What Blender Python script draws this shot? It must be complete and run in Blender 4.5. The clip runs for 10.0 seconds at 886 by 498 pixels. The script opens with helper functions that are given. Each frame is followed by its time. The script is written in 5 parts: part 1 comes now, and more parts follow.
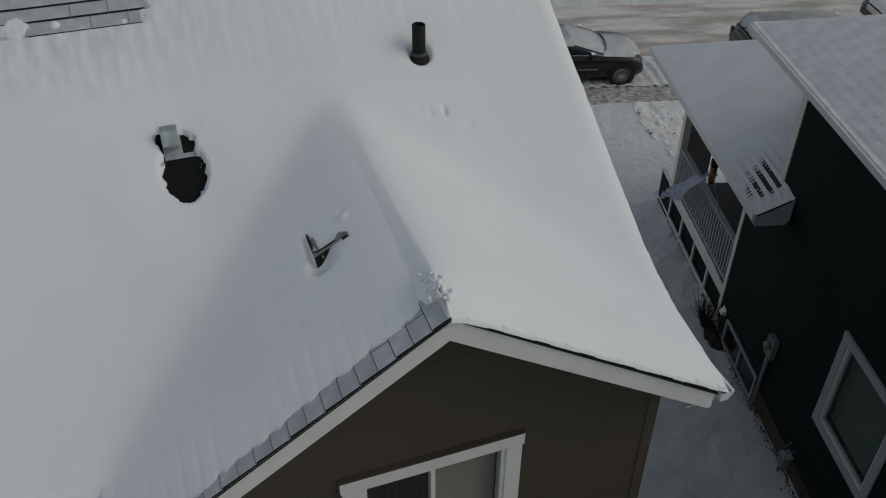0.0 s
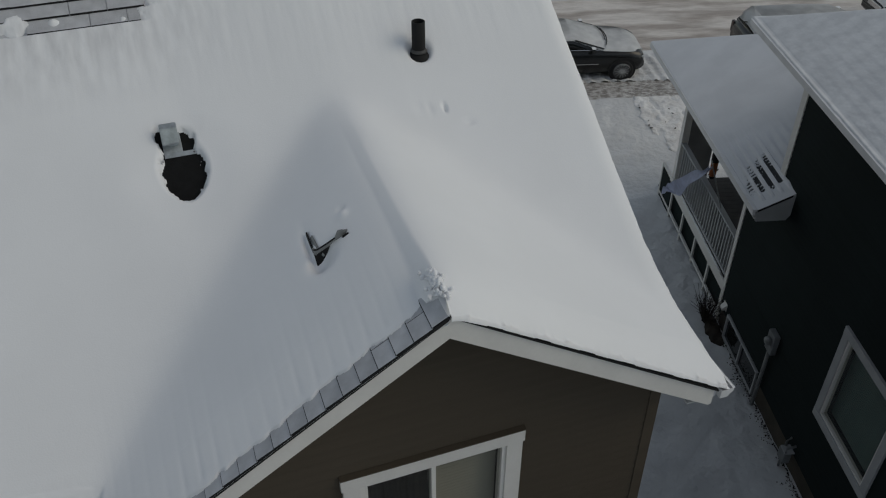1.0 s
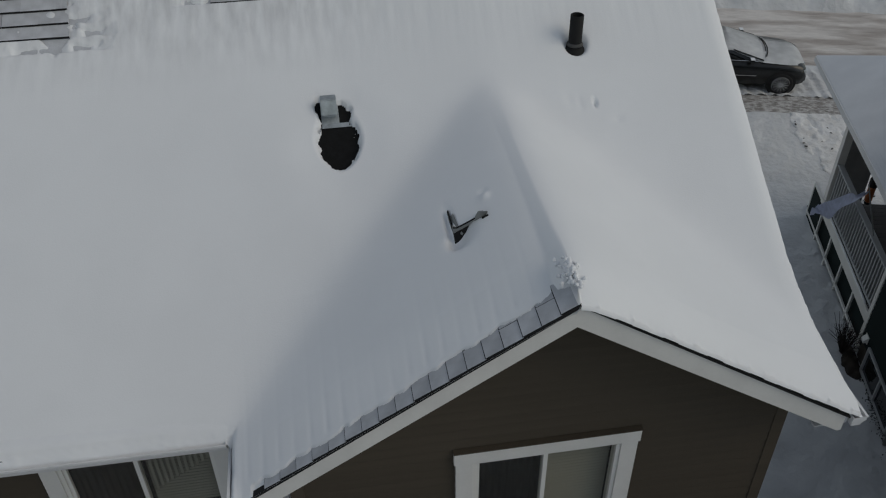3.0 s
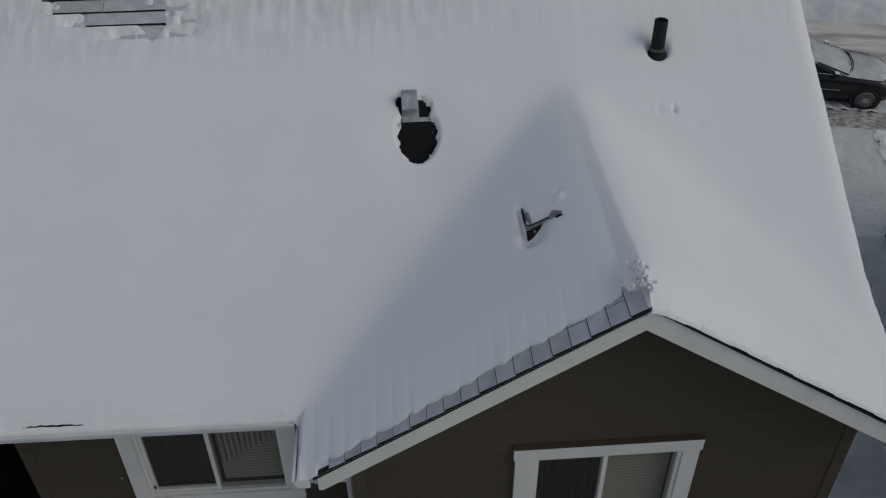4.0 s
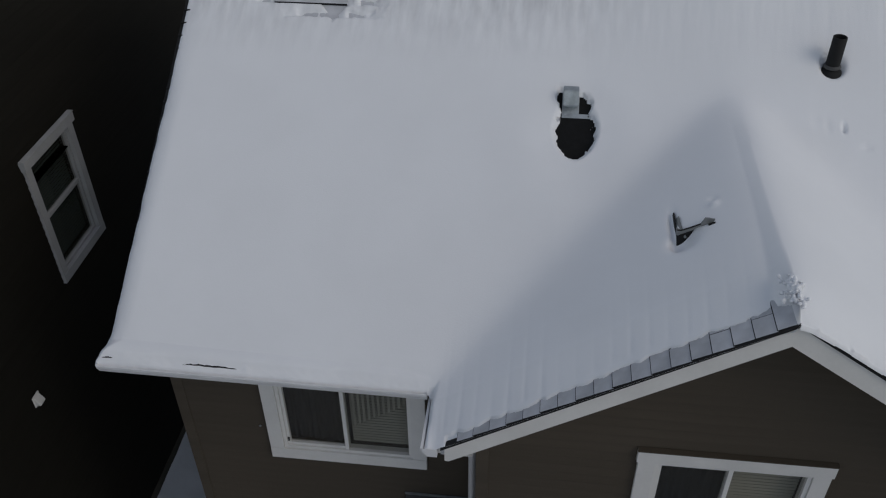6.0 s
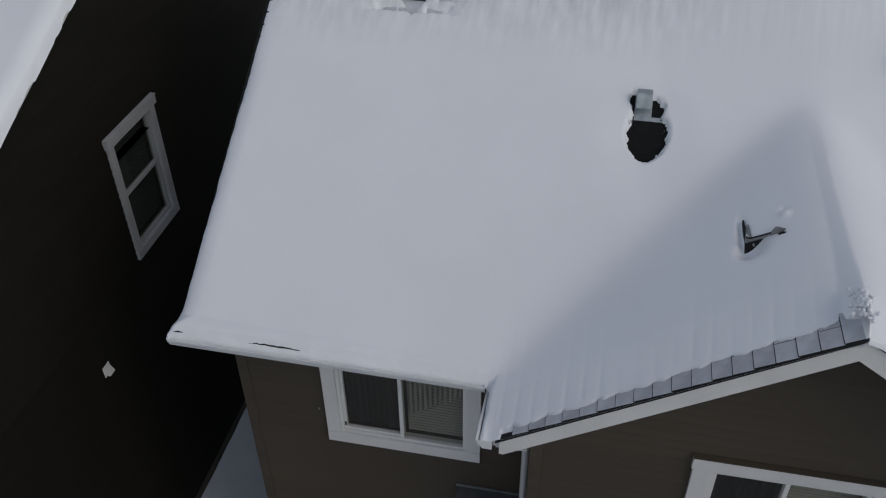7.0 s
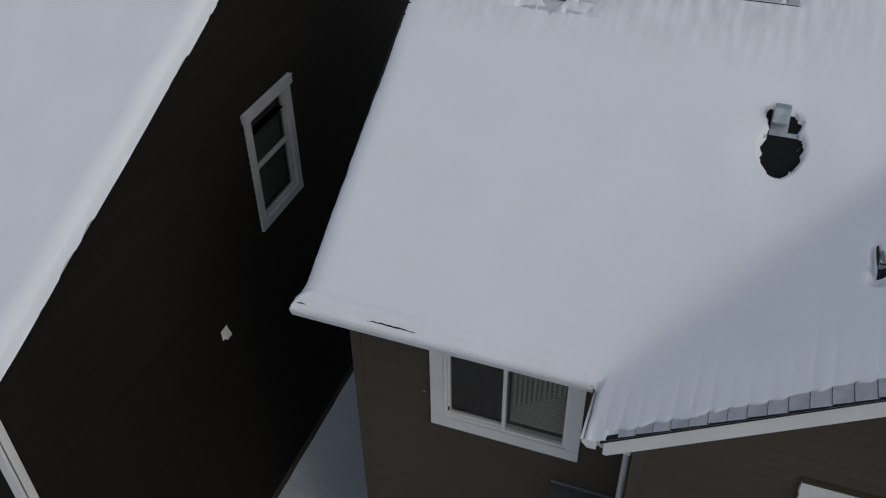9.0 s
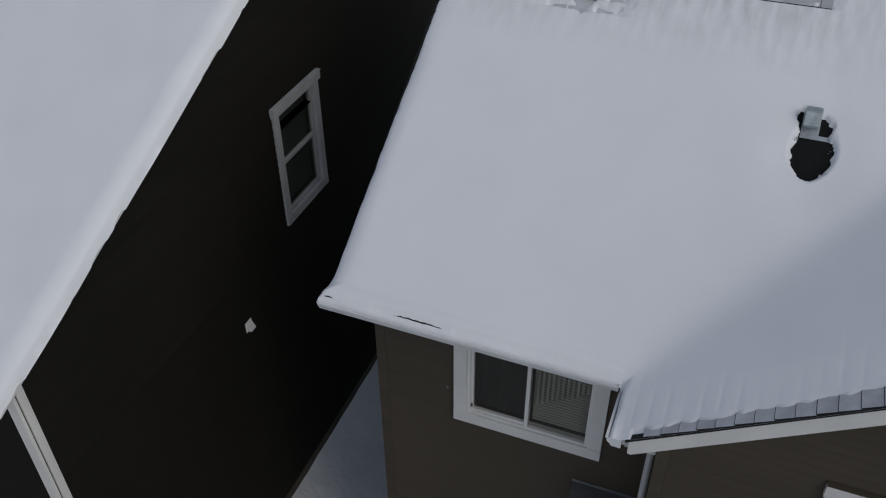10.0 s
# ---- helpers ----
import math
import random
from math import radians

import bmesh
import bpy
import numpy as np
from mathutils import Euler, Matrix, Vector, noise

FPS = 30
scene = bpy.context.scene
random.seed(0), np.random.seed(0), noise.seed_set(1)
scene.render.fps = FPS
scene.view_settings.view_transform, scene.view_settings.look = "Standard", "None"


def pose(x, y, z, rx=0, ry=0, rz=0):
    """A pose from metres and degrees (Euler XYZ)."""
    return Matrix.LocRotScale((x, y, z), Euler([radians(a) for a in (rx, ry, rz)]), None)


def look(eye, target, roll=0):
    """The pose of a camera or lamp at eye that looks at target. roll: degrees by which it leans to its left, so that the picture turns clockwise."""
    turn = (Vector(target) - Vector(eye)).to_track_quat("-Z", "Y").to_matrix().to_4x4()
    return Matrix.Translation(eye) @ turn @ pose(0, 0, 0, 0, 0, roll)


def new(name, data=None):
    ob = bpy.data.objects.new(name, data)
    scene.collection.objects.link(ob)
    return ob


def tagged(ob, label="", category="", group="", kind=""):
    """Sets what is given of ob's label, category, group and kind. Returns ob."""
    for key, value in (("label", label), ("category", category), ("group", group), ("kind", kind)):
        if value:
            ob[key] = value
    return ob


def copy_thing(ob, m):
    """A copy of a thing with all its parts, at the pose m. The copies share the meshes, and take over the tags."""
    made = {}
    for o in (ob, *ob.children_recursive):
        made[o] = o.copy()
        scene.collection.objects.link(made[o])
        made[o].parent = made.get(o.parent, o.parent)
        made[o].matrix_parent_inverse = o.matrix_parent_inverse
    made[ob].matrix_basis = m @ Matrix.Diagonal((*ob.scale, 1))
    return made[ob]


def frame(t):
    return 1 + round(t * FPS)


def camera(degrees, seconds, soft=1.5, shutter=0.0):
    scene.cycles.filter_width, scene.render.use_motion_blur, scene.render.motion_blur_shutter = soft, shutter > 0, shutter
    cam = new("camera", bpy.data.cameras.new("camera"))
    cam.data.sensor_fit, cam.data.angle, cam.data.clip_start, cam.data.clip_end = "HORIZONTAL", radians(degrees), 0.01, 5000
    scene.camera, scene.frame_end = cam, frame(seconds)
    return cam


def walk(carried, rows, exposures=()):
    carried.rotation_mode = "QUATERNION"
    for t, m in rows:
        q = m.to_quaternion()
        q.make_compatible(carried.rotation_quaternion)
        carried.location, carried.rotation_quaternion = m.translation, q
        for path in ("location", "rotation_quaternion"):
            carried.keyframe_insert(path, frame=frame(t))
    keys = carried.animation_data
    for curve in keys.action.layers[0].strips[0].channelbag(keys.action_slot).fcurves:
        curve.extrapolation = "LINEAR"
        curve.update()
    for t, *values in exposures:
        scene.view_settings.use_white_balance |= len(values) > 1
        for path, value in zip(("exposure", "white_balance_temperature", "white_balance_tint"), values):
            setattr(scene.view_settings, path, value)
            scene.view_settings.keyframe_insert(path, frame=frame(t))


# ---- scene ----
cam = camera(54.3, 10.0, 1.15)
PATH = [
    (0, (-1.375, -3.721, 11.565), (-0.844, -2.236, 10.336), 0.2),
    (0.5, (-1.381, -3.702, 11.567), (-0.849, -2.22, 10.333), 0.2),
    (1, (-1.362, -3.711, 11.581), (-0.836, -2.232, 10.342), 0.0),
    (1.5, (-1.37, -3.731, 11.569), (-0.843, -2.253, 10.328), 0.1),
    (1.7, (-1.371, -3.732, 11.569), (-0.848, -2.253, 10.328), 0.09),
    (1.8, (-1.379, -3.746, 11.571), (-0.898, -2.255, 10.329), 0.01),
    (1.9, (-1.396, -3.775, 11.576), (-1.007, -2.259, 10.332), -0.18),
    (2, (-1.398, -3.779, 11.577), (-1.021, -2.26, 10.332), -0.2),
    (2.2, (-1.399, -3.78, 11.577), (-1.025, -2.261, 10.332), -0.21),
    (3.3, (-1.483, -3.883, 11.606), (-1.294, -2.329, 10.362), -0.74),
    (3.5, (-1.492, -3.894, 11.609), (-1.324, -2.337, 10.365), -0.8),
    (4, (-1.548, -3.951, 11.629), (-1.453, -2.387, 10.386), -0.7),
    (4.2, (-1.55, -3.954, 11.63), (-1.464, -2.39, 10.387), -0.71),
    (4.3, (-1.563, -3.974, 11.636), (-1.54, -2.409, 10.394), -0.82),
    (4.4, (-1.577, -3.996, 11.644), (-1.625, -2.43, 10.401), -0.93),
    (4.5, (-1.586, -4.009, 11.648), (-1.676, -2.443, 10.406), -1.0),
    (5, (-1.629, -4.068, 11.648), (-1.723, -2.5, 10.41), -0.9),
    (5.5, (-1.685, -4.107, 11.66), (-1.807, -2.542, 10.421), -0.9),
    (5.7, (-1.693, -4.131, 11.665), (-1.846, -2.57, 10.426), -0.9),
    (6.8, (-1.732, -4.245, 11.688), (-2.035, -2.708, 10.449), -0.9),
    (7, (-1.74, -4.267, 11.693), (-2.072, -2.734, 10.453), -0.9),
    (7.5, (-1.763, -4.287, 11.723), (-2.172, -2.776, 10.478), -1.1),
    (8, (-1.808, -4.347, 11.728), (-2.284, -2.855, 10.484), -1.0),
    (8.5, (-1.85, -4.398, 11.747), (-2.372, -2.923, 10.502), -0.8),
    (9, (-1.902, -4.437, 11.77), (-2.447, -2.972, 10.523), -0.8),
    (9.5, (-1.936, -4.469, 11.778), (-2.501, -3.013, 10.528), -0.7),
    (10, (-1.986, -4.514, 11.777), (-2.564, -3.063, 10.528), -0.5),
]
EXPOSURES = [(0, -0.33, 6990, 5), (0.7, -0.29, 6970, 5), (2, -0.3, 6920, 5), (3.5, -0.37, 6790, 6), (4.5, -0.43, 6640, 8), (5.5, -0.35, 6570, 9), (7.5, -0.11, 6520, 10), (10, -0.13, 6510, 9)]
walk(cam, [(t, look(eye, target, roll)) for t, eye, target, roll in PATH], EXPOSURES)

# world, sun, exposure
world = bpy.data.worlds.new("sky")
scene.world = world
world.use_nodes = True
wn = world.node_tree
sky = wn.nodes.new("ShaderNodeTexSky")
sky.sky_type, sky.sun_disc = "NISHITA", False
sky.sun_elevation, sky.sun_rotation = radians(40), radians(116)
sky.air_density, sky.dust_density, sky.ozone_density = 1.0, 0.4, 1.0
wn.nodes["Background"].inputs[1].default_value = 0.119
veil = wn.nodes.new("ShaderNodeHueSaturation")   # a high overcast pales the sky
veil.inputs["Saturation"].default_value = 0.52
wn.links.new(sky.outputs[0], veil.inputs["Color"])
wn.links.new(veil.outputs[0], wn.nodes["Background"].inputs[0])
sun = new("sun", bpy.data.lights.new("sun", "SUN"))
sun.data.energy, sun.data.angle, sun.data.color = 0.64, radians(36), (1.0, 0.88, 0.72)
sun.matrix_world = look((6.89, -3.36, 6.43), (0, 0, 0))


# ---- materials ----
def material(name, colour, rough=0.6, metal=0.0, vary=0.15, scale=6.0, grain=60.0, bump=0.1, second=None, stretch=(1, 1, 1), spread=0.0, relief=0.01, detail=3, shine=0.5):
    """A surface with stains at one scale, grain at another, and fine relief."""
    m = bpy.data.materials.new(name)
    m.use_nodes = True
    n, l = m.node_tree.nodes, m.node_tree.links
    b = n["Principled BSDF"]
    co = n.new("ShaderNodeTexCoord")
    mp = n.new("ShaderNodeMapping")
    mp.inputs["Scale"].default_value = stretch
    l.new(co.outputs["Object"], mp.inputs[0])
    big, fine = n.new("ShaderNodeTexNoise"), n.new("ShaderNodeTexNoise")
    big.inputs["Scale"].default_value, fine.inputs["Scale"].default_value = scale, grain
    big.inputs["Detail"].default_value, fine.inputs["Detail"].default_value = 5, detail
    l.new(mp.outputs[0], big.inputs[0])
    l.new(mp.outputs[0], fine.inputs[0])
    mix = n.new("ShaderNodeMix")
    mix.data_type = "RGBA"
    other = second or tuple(c * (1 - 2 * vary) for c in colour)
    mix.inputs[6].default_value, mix.inputs[7].default_value = (*other, 1), (*colour, 1)
    ramp = n.new("ShaderNodeMapRange")
    ramp.inputs[1].default_value, ramp.inputs[2].default_value = 0.38, 0.62
    l.new(big.outputs[0], ramp.inputs[0])
    l.new(ramp.outputs[0], mix.inputs[0])
    hsv = n.new("ShaderNodeHueSaturation")
    add = n.new("ShaderNodeMapRange")
    add.inputs[3].default_value, add.inputs[4].default_value = 1 - vary, 1 + vary
    l.new(fine.outputs[0], add.inputs[0])
    value = add.outputs[0]
    if spread:
        info, ran, mul = n.new("ShaderNodeObjectInfo"), n.new("ShaderNodeMapRange"), n.new("ShaderNodeMath")
        ran.inputs[3].default_value, ran.inputs[4].default_value = 1 - spread, 1 + spread
        l.new(info.outputs["Random"], ran.inputs[0])
        mul.operation = "MULTIPLY"
        l.new(ran.outputs[0], mul.inputs[0])
        l.new(value, mul.inputs[1])
        value = mul.outputs[0]
    l.new(value, hsv.inputs["Value"])
    l.new(mix.outputs[2], hsv.inputs["Color"])
    l.new(hsv.outputs[0], b.inputs["Base Color"])
    b.inputs["Specular IOR Level"].default_value = shine
    b.inputs["Roughness"].default_value, b.inputs["Metallic"].default_value = rough, metal
    if bump:
        bp = n.new("ShaderNodeBump")
        bp.inputs["Strength"].default_value, bp.inputs["Distance"].default_value = bump, relief
        l.new(fine.outputs[0], bp.inputs["Height"])
        l.new(bp.outputs[0], b.inputs["Normal"])
    return m


def glass(name, tint=(0.86, 0.86, 0.84)):
    m = bpy.data.materials.new(name)
    m.use_nodes = True
    n, l = m.node_tree.nodes, m.node_tree.links
    n.remove(n["Principled BSDF"])
    tr, gl, fr, mx = n.new("ShaderNodeBsdfTransparent"), n.new("ShaderNodeBsdfGlossy"), n.new("ShaderNodeLayerWeight"), n.new("ShaderNodeMixShader")
    tr.inputs[0].default_value = (*tint, 1)
    gl.inputs["Roughness"].default_value = 0.02
    fr.inputs[0].default_value = 0.22
    rng = n.new("ShaderNodeMapRange")
    rng.inputs[3].default_value, rng.inputs[4].default_value = 0.010, 0.16
    l.new(fr.outputs["Facing"], rng.inputs[0])
    l.new(rng.outputs[0], mx.inputs[0])
    l.new(tr.outputs[0], mx.inputs[1])
    l.new(gl.outputs[0], mx.inputs[2])
    l.new(mx.outputs[0], n["Material Output"].inputs[0])
    return m


SNOW = material("snow", (0.86, 0.87, 0.89), 0.75, vary=0.012, scale=1.3, grain=90, bump=0.10)


def wet_streaks(m, low, high, right):
    """Thin wet snow near the warm ridge: narrow grey runs of meltwater down the slope."""
    n, l = m.node_tree.nodes, m.node_tree.links
    co, mp, tex, sep = n.new("ShaderNodeTexCoord"), n.new("ShaderNodeMapping"), n.new("ShaderNodeTexNoise"), n.new("ShaderNodeSeparateXYZ")
    mp.inputs["Scale"].default_value = (7.0, 2.0, 0.0)
    tex.inputs["Scale"].default_value, tex.inputs["Detail"].default_value = 1.6, 5
    l.new(co.outputs["Object"], mp.inputs[0])
    l.new(mp.outputs[0], tex.inputs[0])
    l.new(co.outputs["Object"], sep.inputs[0])
    runs, up, side, a, c = [n.new("ShaderNodeMapRange") for i in range(3)] + [n.new("ShaderNodeMath") for i in range(2)]
    runs.inputs[1].default_value, runs.inputs[2].default_value = 0.36, 0.72
    up.inputs[1].default_value, up.inputs[2].default_value = low, high
    side.inputs[1].default_value, side.inputs[2].default_value = right, right - 1.2
    l.new(tex.outputs[0], runs.inputs[0])
    l.new(sep.outputs["Y"], up.inputs[0])
    l.new(sep.outputs["X"], side.inputs[0])
    a.operation = c.operation = "MULTIPLY"
    l.new(runs.outputs[0], a.inputs[0])
    l.new(up.outputs[0], a.inputs[1])
    l.new(a.outputs[0], c.inputs[0])
    l.new(side.outputs[0], c.inputs[1])
    b = n["Principled BSDF"]
    mix = n.new("ShaderNodeMix")
    mix.data_type = "RGBA"
    l.new(b.inputs["Base Color"].links[0].from_socket, mix.inputs[6])
    mix.inputs[7].default_value = (0.61, 0.615, 0.635, 1)
    l.new(c.outputs[0], mix.inputs[0])
    l.new(mix.outputs[2], b.inputs["Base Color"])
    return m


ROOF_SNOW = wet_streaks(material("roof_snow", (0.86, 0.87, 0.89), 0.75, vary=0.012, scale=1.3, grain=90, bump=0.10), 3.05, 3.80, -0.5)
GROUND_SNOW = material("trodden_snow", (0.71, 0.72, 0.73), 0.8, vary=0.05, scale=1.1, grain=4.5, bump=1.0, relief=0.06, detail=8)
LUMPY = material("loose_snow", (0.86, 0.87, 0.9), 0.8, vary=0.03, scale=9, grain=60, bump=0.4)
SHINGLE = material("asphalt_shingle", (0.56, 0.57, 0.60), 0.92, vary=0.08, scale=7, grain=260, bump=0.5, spread=0.10)
DARK_SHINGLE = material("dark_shingle", (0.05, 0.052, 0.055), 0.9, vary=0.2, scale=9, grain=200, bump=0.5)
# black for drip edges, and for shadow lines painted on the shingle tabs
EDGE_AND_SHADE = material("black_edge_and_shade", (0.010, 0.010, 0.011), 0.9, vary=0.2, grain=180, bump=0.4)
FELT = material("black_underlay", (0.0045, 0.005, 0.0055), 1.0, vary=0.3, scale=20, grain=150, bump=0.3)
BROWN = material("brown_siding", (0.086, 0.0715, 0.0545), 0.8, shine=0.12, vary=0.07, scale=0.8, grain=40, bump=0.12, stretch=(0.4, 1, 6), spread=0.03)
# the same brown, with the narrow gap's deep shade put into its colour
BROWN_SHADED = material("shaded_brown_siding", (0.0165, 0.0152, 0.0120), 0.8, shine=0.10, vary=0.10, scale=0.7, grain=40, bump=0.12, stretch=(1, 0.4, 6), spread=0.05)
CHARCOAL = material("charcoal_siding", (0.0113, 0.0189, 0.0192), 0.8, shine=0.15, vary=0.10, scale=0.7, grain=40, bump=0.12, stretch=(1, 0.4, 6), spread=0.06)
WHITE = material("white_trim", (0.745, 0.73, 0.70), 0.5, vary=0.04, scale=2.5, grain=35, bump=0.05)
GUTTER = material("white_aluminium", (0.74, 0.74, 0.75), 0.35, vary=0.04, scale=3, grain=25, bump=0.03)
VINYL = material("white_vinyl", (0.78, 0.765, 0.73), 0.35, vary=0.02, scale=4, grain=30, bump=0.02)
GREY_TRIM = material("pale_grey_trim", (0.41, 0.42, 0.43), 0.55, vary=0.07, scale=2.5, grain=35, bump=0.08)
SOFFIT = material("soffit_panel", (0.55, 0.55, 0.55), 0.6, vary=0.05, bump=0.03)
CONCRETE = material("foundation_concrete", (0.075, 0.064, 0.048), 0.9, vary=0.18, scale=2.2, grain=60, bump=0.5)
STEEL = material("galvanised_steel", (0.57, 0.605, 0.615), 0.40, metal=0.75, vary=0.12, scale=14, grain=50, bump=0.08)
ABS = material("black_plastic_pipe", (0.004, 0.004, 0.0045), 0.8, vary=0.2, scale=12, grain=90, bump=0.06)
RUBBER = material("grey_rubber", (0.09, 0.09, 0.09), 0.8, vary=0.15, bump=0.15)
BLIND = material("pale_blind", (0.42, 0.405, 0.35), 0.6, vary=0.05, scale=4, grain=30, bump=0.03)
PALE_BARS = material("pale_bar_paint", (0.36, 0.35, 0.31), 0.9, vary=0.06, scale=5, grain=80, bump=0.15)
CURTAIN = material("grey_curtain", (0.046, 0.043, 0.033), 0.9, vary=0.12, scale=5, grain=30, bump=0.0)
# dark box behind the windows: the unlit rooms' gloom is in this colour
ROOM = material("dark_room_surface", (0.10, 0.09, 0.085), 0.9, vary=0.08, bump=0.05)
SCREEN = material("insect_screen", (0.05, 0.05, 0.05), 0.8, vary=0.1, grain=300, bump=0.1)
PANE = glass("window_glass")
THIN_SNOW = material("thin_snow", (0.76, 0.77, 0.79), 0.8, vary=0.04, scale=5.0, grain=30, bump=0.3, second=(0.66, 0.67, 0.69), detail=6)
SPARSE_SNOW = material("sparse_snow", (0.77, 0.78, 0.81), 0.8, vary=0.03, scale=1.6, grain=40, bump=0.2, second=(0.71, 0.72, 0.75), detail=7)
PATH_SNOW = material("trodden_path", (0.86, 0.86, 0.86), 0.85, vary=0.06, scale=2.0, grain=5, bump=1.0, second=(0.70, 0.69, 0.68), relief=0.08, detail=9)
FROST = material("frosty_car_snow", (0.72, 0.73, 0.74), 0.75, vary=0.05, scale=3.0, grain=60, bump=0.2, second=(0.60, 0.61, 0.62))
ROAD = material("packed_snow_road", (0.74, 0.70, 0.665), 0.85, vary=0.14, scale=2.0, grain=12, bump=1.0, second=(0.42, 0.375, 0.345), stretch=(0.26, 1, 1), relief=0.05, detail=10)
WALKWAY = material("icy_concrete", (0.60, 0.59, 0.58), 0.8, vary=0.16, scale=11.0, grain=18, bump=0.9, second=(0.27, 0.25, 0.235), stretch=(0.6, 1, 1), relief=0.05, detail=7)
PAINT = material("black_car_paint", (0.012, 0.013, 0.014), 0.25, vary=0.2, scale=3, grain=40, bump=0.0)
TYRE = material("tyre_rubber", (0.015, 0.015, 0.016), 0.85, vary=0.2, grain=60, bump=0.2)
CHROME = material("chrome", (0.62, 0.62, 0.63), 0.25, metal=1.0, vary=0.05, bump=0.0)
LAMP_GLASS = material("headlamp_lens", (0.60, 0.62, 0.64), 0.15, vary=0.1, bump=0.0)
TAIL = material("tail_lamp_lens", (0.032, 0.006, 0.006), 0.2, vary=0.1, bump=0.0)
DARK_GLASS = material("tinted_glass", (0.010, 0.012, 0.013), 0.06, vary=0.1, bump=0.0)
TWIG = material("bare_stems", (0.035, 0.026, 0.020), 0.9, vary=0.25, bump=0.2)
FLAG = material("pale_lavender_cloth", (0.60, 0.64, 0.80), 0.85, vary=0.08, scale=8, grain=150, bump=0.15)
ORANGE = material("orange_plastic", (0.30, 0.09, 0.02), 0.5, vary=0.1, bump=0.05)
DECK = material("weathered_deck", (0.055, 0.05, 0.047), 0.85, vary=0.2, scale=3, grain=50, bump=0.3)
PANEL = material("weathered_grey_board", (0.27, 0.27, 0.275), 0.7, vary=0.1, scale=3, grain=40, bump=0.1)
GREY_BOX = material("grey_meter_box", (0.19, 0.20, 0.205), 0.5, vary=0.08, bump=0.05)
GREY_GREEN = material("grey_green_blind", (0.125, 0.215, 0.205), 0.6, vary=0.08, bump=0.05)
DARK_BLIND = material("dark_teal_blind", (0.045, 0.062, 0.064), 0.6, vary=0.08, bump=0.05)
GREY_METAL = material("dull_grey_metal", (0.26, 0.27, 0.27), 0.5, metal=0.4, vary=0.1, scale=12, bump=0.08)


# ---- mesh helpers ----
def mesh_of(bm, mat, smooth=False):
    bmesh.ops.recalc_face_normals(bm, faces=bm.faces)
    me = bpy.data.meshes.new("mesh")
    bm.to_mesh(me)
    bm.free()
    me.materials.append(mat)
    if smooth:
        me.polygons.foreach_set("use_smooth", [True] * len(me.polygons))
    return me


def thing(name, label, category, at=None, group="", kind=""):
    """An empty at the base of a thing, which carries its parts."""
    ob = new(name)
    ob.empty_display_size = 0.2
    if at is not None:
        ob.matrix_world = at
    return tagged(ob, label, category, group, kind)


def part(name, bm, mat, parent=None, label="", smooth=False):
    ob = new(name, mesh_of(bm, mat, smooth))
    ob.parent = parent
    if label:
        tagged(ob, label)
    return ob


def piece(name, me, parent, at):
    ob = new(name, me)
    ob.parent = parent
    ob.matrix_basis = at
    return ob


def box(bm, lo, hi, bevel=0.0):
    """An upright block, its edges eased by bevel."""
    got = bmesh.ops.create_cube(bm, size=1.0)["verts"]
    for v in got:
        v.co = Vector([lo[i] + (v.co[i] + 0.5) * (hi[i] - lo[i]) for i in range(3)])
    if bevel:
        edges = list({e for v in got for e in v.link_edges})
        bmesh.ops.bevel(bm, geom=edges, offset=bevel, segments=2, affect="EDGES", profile=0.6)
    return bm


def block(lo, hi, bevel=0.0):
    return box(bmesh.new(), lo, hi, bevel)


def prism(bm, points, way):
    """A polygon in space pushed along way."""
    way = Vector(way)
    a = [bm.verts.new(p) for p in points]
    b = [bm.verts.new(Vector(p) + way) for p in points]
    bm.faces.new(a)
    bm.faces.new(b[::-1])
    for i in range(len(a)):
        j = (i + 1) % len(a)
        bm.faces.new((a[j], a[i], b[i], b[j]))
    return bm


def tube(bm, points, radius, sides=10, taper=1.0, close=True):
    """A round rod along points."""
    pts = [Vector(p) for p in points]
    rings = []
    for i, p in enumerate(pts):
        d = (pts[min(i + 1, len(pts) - 1)] - pts[max(i - 1, 0)]).normalized()
        u = d.cross(Vector((0.3, 0.1, 1)) if abs(d.z) < 0.9 else Vector((1, 0, 0))).normalized()
        w = d.cross(u)
        r = radius * (1 + (taper - 1) * i / max(1, len(pts) - 1))
        rings.append([bm.verts.new(p + r * (math.cos(2 * math.pi * k / sides) * u + math.sin(2 * math.pi * k / sides) * w)) for k in range(sides)])
    for a, b in zip(rings, rings[1:]):
        for k in range(sides):
            bm.faces.new((a[k], a[(k + 1) % sides], b[(k + 1) % sides], b[k]))
    if close:
        bm.faces.new(rings[0][::-1])
        bm.faces.new(rings[-1])
    return bm


def lathe(bm, profile, centre=(0, 0, 0), sides=24, axis=2, capped=True):
    """Rings of (radius, height) turned about an axis."""
    rings = []
    for r, h in profile:
        ring = []
        for k in range(sides):
            c, s = r * math.cos(2 * math.pi * k / sides), r * math.sin(2 * math.pi * k / sides)
            p = (c, s, h) if axis == 2 else (c, h, s) if axis == 1 else (h, c, s)
            ring.append(bm.verts.new(Vector(p) + Vector(centre)))
        rings.append(ring)
    for a, b in zip(rings, rings[1:]):
        for k in range(sides):
            bm.faces.new((a[k], a[(k + 1) % sides], b[(k + 1) % sides], b[k]))
    if capped and profile[0][0] > 1e-4:
        bm.faces.new(rings[0][::-1])
    if capped and profile[-1][0] > 1e-4:
        bm.faces.new(rings[-1])
    bmesh.ops.remove_doubles(bm, verts=bm.verts, dist=1e-5)
    return bm


